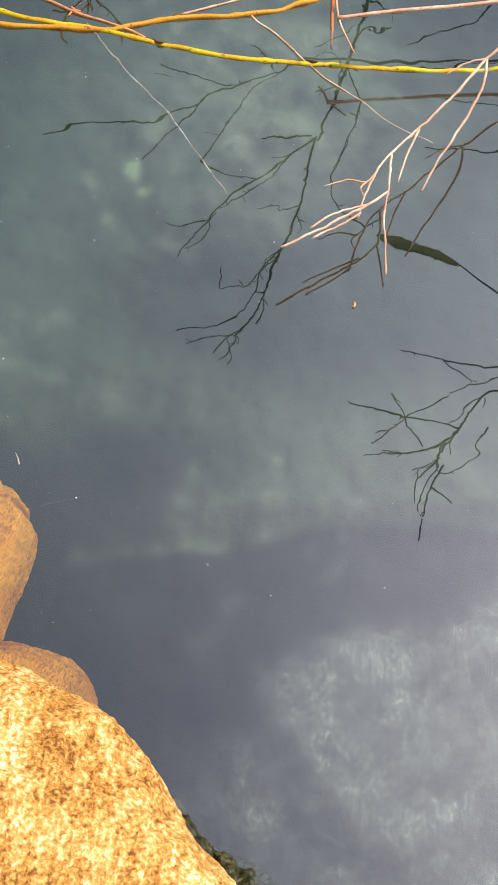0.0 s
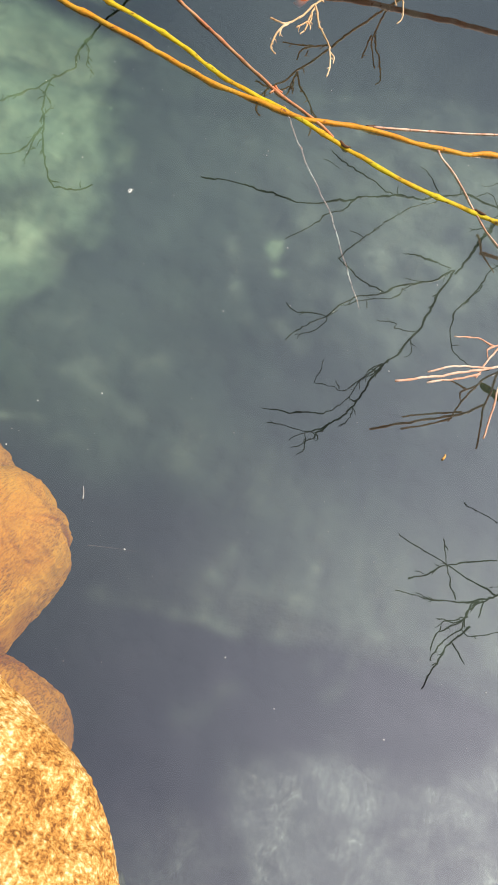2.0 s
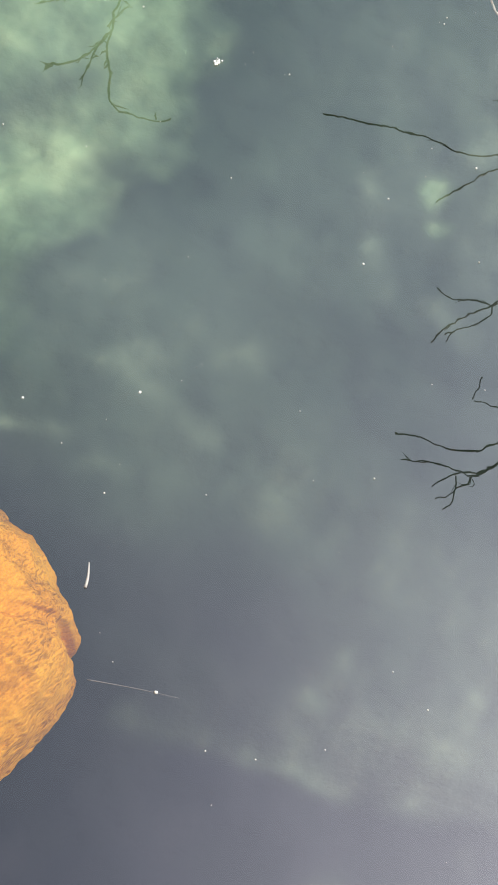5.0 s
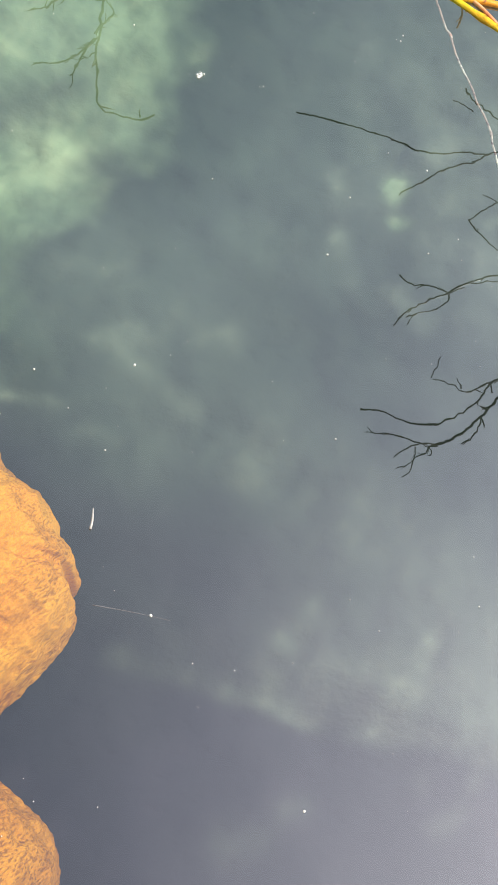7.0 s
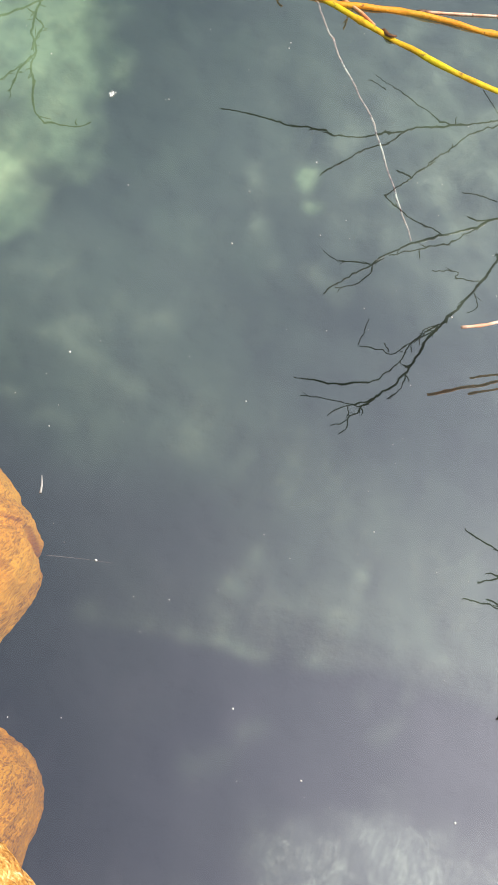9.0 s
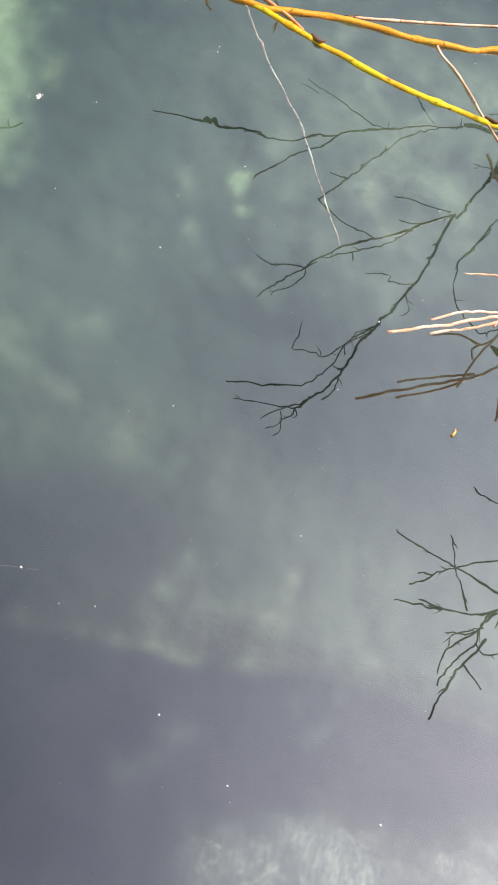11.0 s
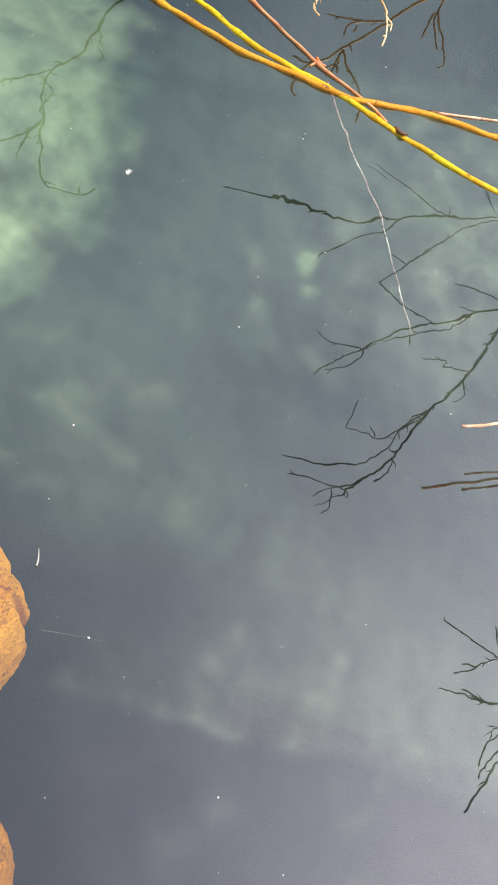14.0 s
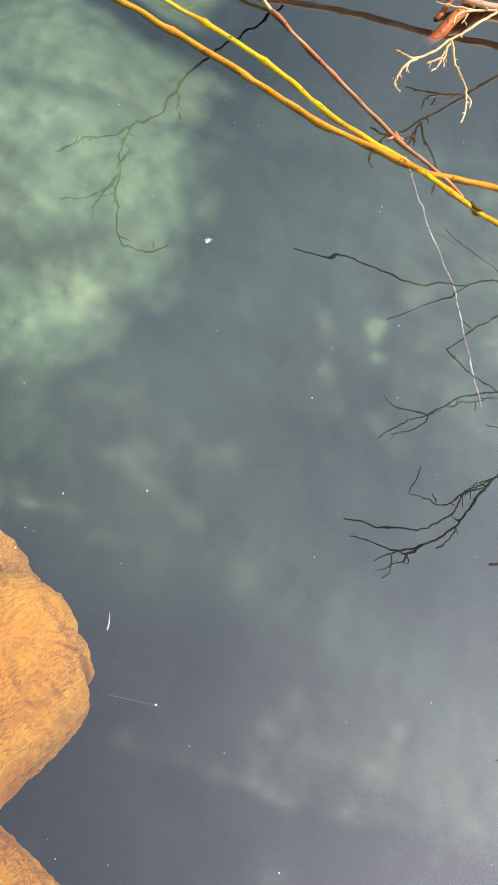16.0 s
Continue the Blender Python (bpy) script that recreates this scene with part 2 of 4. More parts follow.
PINK = stem_material("pink_twig_bark", (0.68, 0.35, 0.23), (0.84, 0.62, 0.48), (0.40, 0.16, 0.08), 60.0, 0.62)
STRAW = stem_material("straw_twig_bark", (0.66, 0.42, 0.22), (0.78, 0.58, 0.36), (0.38, 0.18, 0.08), 60.0, 0.62)
PALE = stem_material("pale_soaked_bark", (0.40, 0.27, 0.24), (0.75, 0.72, 0.70), (0.16, 0.08, 0.08), 60.0, 0.52)
RUST = stem_material("rotten_red_wood", (0.40, 0.09, 0.02), (0.50, 0.16, 0.04), (0.14, 0.04, 0.015), 40.0, 0.56)
SCAR = stem_material("bud_scar", (0.10, 0.045, 0.02), (0.16, 0.07, 0.03), (0.05, 0.02, 0.01), 40.0, 0.6)
BARK = log_material()
GREY_BARK = stem_material("dark_branch_bark", (0.020, 0.018, 0.017), (0.034, 0.030, 0.026), (0.012, 0.011, 0.010), 40.0, 0.6)
LEAF = stem_material("withered_leaf", (0.26, 0.24, 0.05), (0.34, 0.26, 0.07), (0.12, 0.09, 0.03), 60.0, 0.6)
SPECK = Nodes("white_fluff").finish((0.60, 0.60, 0.58), 0.8)
SLIVER_GREY = Nodes("plain_grey").finish((0.36, 0.35, 0.34), 0.8)
CHIP = Nodes("orange_bud_scale").finish((0.75, 0.38, 0.10), 0.6)
THREAD = Nodes("pale_thread").finish((0.12, 0.12, 0.13), 0.6)
MOSS = stem_material("wet_moss", (0.026, 0.025, 0.007), (0.055, 0.05, 0.014), (0.010, 0.010, 0.004), 60.0, 0.52)


# ---- mesh helpers ----
def smooth_mesh(name, bm, material):
    mesh = bpy.data.meshes.new(name)
    bm.normal_update()
    bm.to_mesh(mesh)
    bm.free()
    mesh.materials.append(material)
    mesh.polygons.foreach_set("use_smooth", [True] * len(mesh.polygons))
    return mesh


def part(name, bm, material, parent, label=""):
    ob = new(name, smooth_mesh(name, bm, material))
    ob.parent = parent
    return tagged(ob, label)


def spline(points, step):
    """A smooth run through control points, sampled about every step metres."""
    p = [Vector(q) for q in points]
    p = [p[0] * 2 - p[1]] + p + [p[-1] * 2 - p[-2]]
    run = []
    for a, b, c, d in zip(p, p[1:], p[2:], p[3:]):
        k = max(2, int((c - b).length / step))
        for i in range(k):
            t = i / k
            run.append(0.5 * (2 * b + (c - a) * t + (2 * a - 5 * b + 4 * c - d) * t * t + (3 * b - a - 3 * c + d) * t ** 3))
    return run + [p[-2]]


def tube(points, r0, r1, sides=8, wobble=0.0, knots=0.0, seed=0, step=0.012, knot_every=0.05, spurs=0, crook=0.0, spur_length=0.028):
    """A tapered, slightly crooked stem with swollen knots, closed at both ends."""
    run = spline(points, step)
    bm = bmesh.new()
    rings, length, normal = [], 0.0, None
    total = sum((b - a).length for a, b in zip(run, run[1:]))
    for i, q in enumerate(run):
        ahead = (run[min(i + 1, len(run) - 1)] - run[max(i - 1, 0)]).normalized()
        if normal is None:
            normal = ahead.orthogonal().normalized()
        normal = (normal - ahead * normal.dot(ahead)).normalized()
        side = ahead.cross(normal)
        if i:
            length += (q - run[i - 1]).length
        f = length / total
        r = r0 + (r1 - r0) * f
        r *= 1 + knots * max(0.0, math.cos(2 * math.pi * (length / knot_every + seed * 0.37))) ** 14
        r *= 1 + 0.12 * noise.noise(Vector((length * 60, seed, 0)))
        shift = Vector((noise.noise(Vector((length * 26, seed, 3))), noise.noise(Vector((length * 26, seed, 7))), noise.noise(Vector((length * 26, seed, 11))))) * wobble
        shift += Vector((noise.noise(Vector((length * 95, seed, 23))), noise.noise(Vector((length * 95, seed, 27))), noise.noise(Vector((length * 95, seed, 31))))) * crook
        rings.append([bm.verts.new(q + shift + (normal * math.cos(a) + side * math.sin(a)) * r)
                      for a in (2 * math.pi * k / sides for k in range(sides))])
    for a, b in zip(rings, rings[1:]):
        for k in range(sides):
            bm.faces.new((a[k], a[(k + 1) % sides], b[(k + 1) % sides], b[k]))
    bm.faces.new(rings[0][::-1])
    bm.faces.new(rings[-1])
    dice = random.Random(int(seed * 1000) + len(run))
    for _ in range(spurs):
        i = dice.randrange(1, len(run) - 1)
        way = (run[i + 1] - run[i]).normalized() + Vector((dice.uniform(-1, 1), dice.uniform(-1, 1), dice.uniform(-0.6, 0.6)))
        way.normalize()
        a = way.orthogonal().normalized()
        b = way.cross(a)
        long, thick = dice.uniform(0.4, 1.0) * spur_length, r1
        bent = run[i] + way * long * 0.5 + a * long * dice.uniform(-0.2, 0.2)
        low, mid_ring = [], []
        for k in range(5):
            d = a * math.cos(k * 1.2566) + b * math.sin(k * 1.2566)
            low.append(bm.verts.new(run[i] + d * thick))
            mid_ring.append(bm.verts.new(bent + d * thick * 0.8))
        end = bm.verts.new(run[i] + way * long)
        for k in range(5):
            bm.faces.new((low[k], low[(k + 1) % 5], mid_ring[(k + 1) % 5], mid_ring[k]))
            bm.faces.new((mid_ring[k], mid_ring[(k + 1) % 5], end))
    return bm


def leaf_blade(points, width):
    """A shrivelled leaf: a curved blade, thick at the midrib and ragged at the rim."""
    run = spline(points, 0.006)
    bm = bmesh.new()
    rows = []
    for i, q in enumerate(run):
        f = i / (len(run) - 1)
        ahead = (run[min(i + 1, len(run) - 1)] - run[max(i - 1, 0)]).normalized()
        side = ahead.cross(Vector((0, 0, 1))).normalized()
        w = 0.0012 + width * math.sin(math.pi * f) ** 0.45 * (1 + 0.5 * noise.noise(Vector((f * 17, 2, 0))))
        up = Vector((0, 0, 1))
        rows.append([bm.verts.new(q + side * w * s + up * h) for s, h in ((-1, 0.004), (-0.5, 0.001), (0, 0.0015), (0.5, 0.001), (1, 0.004), (0.5, -0.0008), (0, -0.0015), (-0.5, -0.0008))])
    for a, b in zip(rows, rows[1:]):
        for k in range(8):
            bm.faces.new((a[k], a[(k + 1) % 8], b[(k + 1) % 8], b[k]))
    bm.faces.new(rows[0][::-1])
    bm.faces.new(rows[-1])
    return bm


def strokes_at(x, y, strokes):
    total = 0.0
    for x0, y0, x1, y1, w, k in strokes:
        if min(x0, x1) - 3 * w < x < max(x0, x1) + 3 * w and min(y0, y1) - 3 * w < y < max(y0, y1) + 3 * w:
            dx, dy = x1 - x0, y1 - y0
            t = min(1.0, max(0.0, ((x - x0) * dx + (y - y0) * dy) / (dx * dx + dy * dy)))
            total += k * math.exp(-((x - x0 - t * dx) ** 2 + (y - y0 - t * dy) ** 2) / (w * w))
    return total


def boulder(outline, low, waist, top, seed, rough=0.012, dome=2.6, fine=0.004, steps=120, foot=0.86, shoulder=None, eye_taper=0.0, creases=()):
    """A stone with the given outline at its waist, domed above and drawn in below; one with a shoulder can narrow along
    sight lines to the first camera place before it domes.
    """
    p = [Vector(q) for q in outline]
    count = len(p)
    ring = []
    for i in range(count):
        a, b, c, d = p[i - 1], p[i], p[(i + 1) % count], p[(i + 2) % count]
        for k in range(steps // count):
            t = k / (steps // count)
            ring.append(0.5 * (2 * b + (c - a) * t + (2 * a - 5 * b + 4 * c - d) * t * t + (3 * b - a - 3 * c + d) * t ** 3))
    mid = sum(ring, Vector((0, 0))) / len(ring)
    even = ring      # the outline without its notches, for the dome
    for _ in range(3):
        even = [sum((even[(i + k) % len(ring)] for k in range(-5, 6)), Vector((0, 0))) / 11 for i in range(len(ring))]
    levels = [(low + (waist - low) * u, foot + (1 - foot) * (u if foot < 0.5 else math.sin(u * math.pi / 2))) for u in (0, 0.3, 0.55, 0.75, 0.9)]
    brow = waist if shoulder is None else shoulder
    levels += [(waist + (brow - waist) * k / 14, 1.0) for k in range(14) if shoulder is not None]
    for k in range(34):
        u = math.sin(k / 34 * math.pi / 2)
        levels.append((brow + (top - brow) * u, max(0.0, 1 - u ** dome) ** (1 / dome)))
    bm = bmesh.new()
    rows = []
    for z, s in levels:
        row = []
        worn = min(1.0, (1 - s) * 6)
        for q, r in zip(ring, even):
            q = q.lerp(r, worn)
            flat = (mid + (q - mid) * s) * (1 - eye_taper * min(max(z, 0.0), brow))
            v = Vector((flat.x, flat.y, z))
            away = Vector(((q - mid).x, (q - mid).y, 0.08)).normalized()
            n1 = noise.fractal(v * 9 + Vector((seed, 0, 0)), 1.0, 2.0, 4)
            n2 = noise.fractal(v * 45 + Vector((0, seed, 0)), 0.8, 2.0, 3)
            n2 += 0.45 * noise.noise(v * 130)
            lift = 1.0 if z > waist else 0.3
            cut = strokes_at(flat.x + 0.006 * n2, flat.y + 0.006 * n1, creases) if z > low + 0.5 * (waist - low) else 0.0
            v -= Vector((away.x * 0.5, away.y * 0.5, 0.9)) * cut
            row.append(bm.verts.new(v + away * (n1 * rough * (0.45 if s > 0.93 else 1) + n2 * fine) + Vector((0, 0, 1)) * (n1 * rough + n2 * fine) * lift * (1 - s * 0.6)))
        rows.append(row)
    for a, b in zip(rows, rows[1:]):
        for k in range(len(a)):
            bm.faces.new((a[k], a[(k + 1) % len(a)], b[(k + 1) % len(a)], b[k]))
    tip = bm.verts.new(Vector((mid.x * (1 - eye_taper * brow), mid.y * (1 - eye_taper * brow), top)))
    for k in range(len(ring)):
        bm.faces.new((rows[-1][k], rows[-1][(k + 1) % len(ring)], tip))
    return bm


def thing(name, bm, material, label, category, group="", kind=""):
    return tagged(new(name, smooth_mesh(name, bm, material)), label, category, group, kind)


def empty(name, place, label, category, group=""):
    ob = new(name)
    ob.location = place
    ob.empty_display_size = 0.02
    return tagged(ob, label, category, group)


def stem_part(name, parent, points, r0, r1, material, label="", **more):
    """One stem of a branching thing, placed in the thing's own coordinates."""
    base = parent.location
    return part(name, tube([Vector(q) - base for q in points], r0, r1, **more), material, parent, label)


# ---- ground and water ----
def ease(a, b, x):
    t = min(1.0, max(0.0, (x - a) / (b - a)))
    return t * t * (3 - 2 * t)


def bump_at(x, y, cx, cy, rx, ry):
    return math.exp(-((x - cx) / rx) ** 2 - ((y - cy) / ry) ** 2)


def ledge_line(x):
    return 0.766 + 0.10 * x + 0.010 * math.sin(11 * x)


def bed_height(x, y):
    q = Vector((x, y, 0))
    z = -0.62
    z += 0.13 * bump_at(x, y, -0.95, 1.5, 0.34, 0.45) + 0.10 * bump_at(x, y, -0.05, 1.68, 0.32, 0.3)
    z += 0.06 * ease(-0.04, 0.05, y - ledge_line(x) + 0.03 * noise.noise(q * 6))
    z += 0.035 * noise.fractal(q * 3.0, 1.0, 2.0, 4) + 0.012 * noise.fractal(q * 16.0, 0.9, 2.0, 4)
    away = (abs(x - 0.55) / 2.2) ** 2.6 + (abs(y - 0.95) / 1.38) ** 2.6
    away += ease(0.7, 1.3, away) * 0.9 * noise.noise(q * 0.9 + Vector((3, 1, 0)))
    bank = ease(0.95, 1.9, away)
    # a shallow mossy rim under the log
    rim = ease(-0.16, 0.0, (y - 1.74 - 0.36 * (x + 1.0)) * 0.91 + 0.03 * noise.noise(q * 5)) * ease(-0.66, -0.45, x)
    z += rim * (0.008 + 0.008 * noise.noise(q * 20) - z)
    # an unseen slope added all round the pond to block low sky light
    screening_rise = 1.25 * ease(2.2, 14.0, away) if away < 14.0 else 1.25
    return z + screening_rise + bank * (0.85 + 0.06 * noise.fractal(q * 1.2, 1.0, 2.0, 4)) * (1 - 0.7 * rim)


# drifts of pale silt: ends of each stroke, half width, density
SILT_STROKES = [
    (-0.53, 0.922, -0.48, 0.938, 0.012, 0.45), (-0.435, 0.930, -0.40, 0.940, 0.011, 0.40), (-0.445, 1.030, -0.33, 1.020, 0.014, 0.45),
    (-0.475, 1.030, -0.43, 1.065, 0.013, 0.45), (-0.56, 1.09, -0.50, 1.13, 0.02, 0.30), (-0.37, 1.10, -0.33, 1.13, 0.02, 0.22),
    (-0.092, 0.815, -0.084, 0.865, 0.013, 0.35), (0.045, 0.825, 0.052, 0.885, 0.014, 0.32), (0.00, 0.80, 0.005, 0.85, 0.013, 0.25),
    (-0.27, 0.716, -0.14, 0.741, 0.011, 0.38), (-0.14, 0.741, 0.0, 0.767, 0.010, 0.50),
    (0.012, 0.770, 0.062, 0.782, 0.010, 0.75), (0.075, 0.790, 0.112, 0.802, 0.010, 0.55), (0.16, 0.815, 0.19, 0.83, 0.011, 0.4),
    (0.145, 0.720, 0.158, 0.745, 0.012, 0.28), (-0.02, 0.645, 0.00, 0.665, 0.016, 0.20), (-0.06, 0.590, -0.03, 0.610, 0.02, 0.18),
]
SHOAL_STROKES = [
    (-0.325, 1.43, -0.285, 1.335, 0.014, 0.55), (-0.285, 1.335, -0.24, 1.295, 0.014, 0.45), (-0.205, 1.515, -0.20, 1.55, 0.013, 0.5),
    (-0.135, 1.64, -0.12, 1.68, 0.014, 0.75), (-0.08, 1.545, -0.035, 1.56, 0.012, 0.65), (-0.03, 1.62, -0.005, 1.67, 0.016, 0.75),
    (-0.11, 1.455, -0.085, 1.485, 0.014, 0.65), (0.01, 1.64, 0.03, 1.70, 0.015, 0.7), (-0.19, 1.30, -0.12, 1.275, 0.013, 0.35),
    (0.05, 1.56, 0.07, 1.61, 0.014, 0.6), (0.06, 1.70, 0.09, 1.76, 0.016, 0.6), (-0.20, 1.72, -0.18, 1.78, 0.015, 0.5), (-0.03, 1.36, 0.02, 1.37, 0.013, 0.35),
]
CRUST_STREAKS = [(0.165, 0.380, 0.215, 0.394, 0.010, 0.8), (0.05, 0.398, 0.075, 0.410, 0.010, 0.4), (0.28, 0.385, 0.33, 0.365, 0.011, 0.7), (0.25, 0.49, 0.27, 0.52, 0.013, 0.5)]
# ridges and bare hollows of the algae
ALGAE_RIDGES = [(-0.73, 1.09, -0.66, 1.24, 0.028, 0.15), (-0.66, 1.24, -0.605, 1.33, 0.020, 0.40), (-0.80, 1.37, -0.72, 1.36, 0.04, 0.3),
                (-0.70, 1.45, -0.66, 1.56, 0.05, 0.3), (-0.88, 1.42, -0.80, 1.45, 0.06, 0.3)]
ALGAE_HOLLOWS = [(-0.84, 1.20, -0.74, 1.25, 0.045, 0.42), (-0.74, 1.25, -0.70, 1.35, 0.025, 0.35), (-0.82, 1.09, -0.77, 1.12, 0.05, 0.5), (-0.95, 1.32, -0.90, 1.36, 0.05, 0.4)]
# litter strewn over the shoal under the shoots and along the ledge
strewn = random.Random(12)
PALE_FLECKS = [(strewn.gauss(-0.02, 0.14), strewn.gauss(1.58, 0.13), strewn.uniform(0.008, 0.014), strewn.uniform(0.011, 0.03), strewn.uniform(0.25, 0.7)) for _ in range(26)]
PALE_FLECKS += [(strewn.uniform(-0.15, 0.3), strewn.uniform(0.76, 0.88), strewn.uniform(0.008, 0.014), strewn.uniform(0.008, 0.016), strewn.uniform(0.1, 0.3)) for _ in range(18)]


def build_ground():
    def lines(a, b, step):
        inner = [a + step * i for i in range(int((b - a) / step) + 1)]
        out, d = [], step
        for _ in range(38):
            d *= 1.26
            out.append((out[-1] if out else 0.0) + d)
        return [a - o for o in reversed(out)] + inner + [inner[-1] + o for o in out]

    xs, ys = lines(-1.1, 0.6, 0.0075), lines(0.15, 2.0, 0.0075)
    verts, algae, silt, shelf_at, crust = [], [], [], [], []
    for y in ys:
        for x in xs:
            verts.append((x, y, bed_height(x, y)))
            q = Vector((x, y, 0))
            n1, n2 = noise.fractal(q * 5, 1.0, 2.0, 5), noise.fractal(q * 14 + Vector((5, 0, 0)), 0.9, 2.0, 4)
            wx, wy = x + 0.012 * n2, y + 0.012 * n1      # torn outlines
            edge = -0.548 - 0.40 * max(0.0, y - 1.5) - x
            a = ease(-0.03, 0.10, edge + 0.07 * n1 + 0.02 * n2) * (0.35 * ease(0.78, 0.92, y + 0.08 * n1) + 0.65 * ease(0.98, 1.16, y + 0.08 * n1 - 0.25 * (x + 0.65))) * (1 - 0.38 * ease(1.42, 1.72, y))
            a *= 0.80 + 0.35 * n2 - 0.8 * strokes_at(wx, wy, ALGAE_HOLLOWS) + 0.8 * strokes_at(wx, wy, ALGAE_RIDGES)
            above = y - ledge_line(x) + 0.010 * n1
            # pale silt washed up along the ledge and fanning out north of it
            fan = ease(-0.20, 0.16, x + 0.02 + 0.9 * (y - 0.82) + 0.06 * n1) * ease(1.16, 0.92, y + 0.05 * n1) * ease(-0.004, 0.014, above)
            rim = ease(-0.012, 0.014, above) * ease(0.10 + 0.12 * (x + 0.1), 0.0, above) * ease(-0.38, -0.10, x) * ease(0.40, 0.15, x)
            wisps = bump_at(x, y, -0.48, 1.06, 0.15, 0.14) + 0.9 * bump_at(x, y, -0.18, 0.985, 0.13, 0.045)
            flecks = sum(k * bump_at(wx, wy, cx, cy, rx, ry) for cx, cy, rx, ry, k in PALE_FLECKS if abs(x - cx) < 0.1 and abs(y - cy) < 0.2)
            flecks += strokes_at(wx, wy, SILT_STROKES) + strokes_at(wx, wy, SHOAL_STROKES)
            field = bump_at(x, y, 0.0, 1.60, 0.30, 0.32) * (0.44 + 0.35 * n2)
            s = 0.010 + 0.016 * n1 + fan * (0.46 + 0.06 * n1 + 0.04 * n2) + rim * (0.24 + 0.15 * n2) + wisps * (0.17 + 0.12 * n2) + field + flecks * (0.85 + 0.7 * n2)
            a += (1.1 * bump_at(wx, wy, -0.236, 1.440, 0.011, 0.022) + 0.7 * bump_at(wx, wy, -0.211, 1.395, 0.011, 0.011)) * (1 + n2)
            a = max(a, 0.075 * ease(0.0, -0.42, x + 0.05 * n1) * ease(0.84, 1.0, y + 0.05 * n1) * (1 + 0.5 * n1))      # at least a slight green tint towards the left
            a += 0.22 * bump_at(x, y, 0.03, 1.62, 0.20, 0.18) * max(0.0, 0.8 + 1.4 * n2)
            algae.append(min(1.0, max(0.0, a)))
            silt.append(min(1.0, max(0.0, s)))
            c = ease(0.02, 0.16, x - 0.35 * max(0.0, 0.42 - y) + 0.05 * n1) * ease(0.0, 0.10, 0.585 + 0.46 * x - y + 0.06 * n1) * ease(0.12, 0.2, y) * ease(0.75, 0.6, x)
            c = max(c, 0.30 * bump_at(x, y, 0.02, 1.60, 0.26, 0.28))
            c = max(c, 0.55 * ease(0.47, 0.39, y + 0.05 * n1 - 0.1 * x) * ease(-0.16, 0.06, x + 0.05 * n1) * ease(0.10, 0.18, y) * ease(0.75, 0.6, x))
            inside = 0.585 + 0.46 * x - y
            c *= (1 - 0.3 * ease(0.08, 0.2, inside + 0.05 * n1)) * (0.75 + 0.55 * noise.noise(q * 9 + Vector((2, 7, 0)))) + 0.9 * strokes_at(wx, wy, CRUST_STREAKS)
            crust.append(min(1.0, max(0.0, c * (1.15 + 0.6 * n2))))
            line = max(ledge_line(x), min(0.88, 0.76 - 1.1 * x))
            soft = 0.008 + 0.25 * (line - ledge_line(x))
            shelf_at.append(ease(-soft, 2.5 * soft, y - line + soft * n1))
    w = len(xs)
    faces = [(j * w + i, j * w + i + 1, (j + 1) * w + i + 1, (j + 1) * w + i) for j in range(len(ys) - 1) for i in range(w - 1)]
    mesh = bpy.data.meshes.new("ground")
    mesh.from_pydata(verts, [], faces)
    for key, values in (("algae", algae), ("silt", silt), ("shelf", shelf_at), ("crust", crust)):
        mesh.attributes.new(key, "FLOAT", "POINT").data.foreach_set("value", values)
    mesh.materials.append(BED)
    mesh.polygons.foreach_set("use_smooth", [True] * len(mesh.polygons))
    return tagged(new("ground", mesh), "muddy pond bed with green algae, rising to an earth bank and an added outer slope", "ground", kind="structure")


def build_water():
    bm = bmesh.new()
    bmesh.ops.create_grid(bm, x_segments=8, y_segments=8, size=1.0)
    for v in bm.verts:
        v.co = Vector((0.55 + v.co.x * 3.2, 0.95 + v.co.y * 2.1, 0))
    ob = thing("water", bm, WATER, "clear shallow pond water with faint ripples", "water", kind="structure")
    ob.visible_shadow = False
    return ob


build_ground()
build_water()

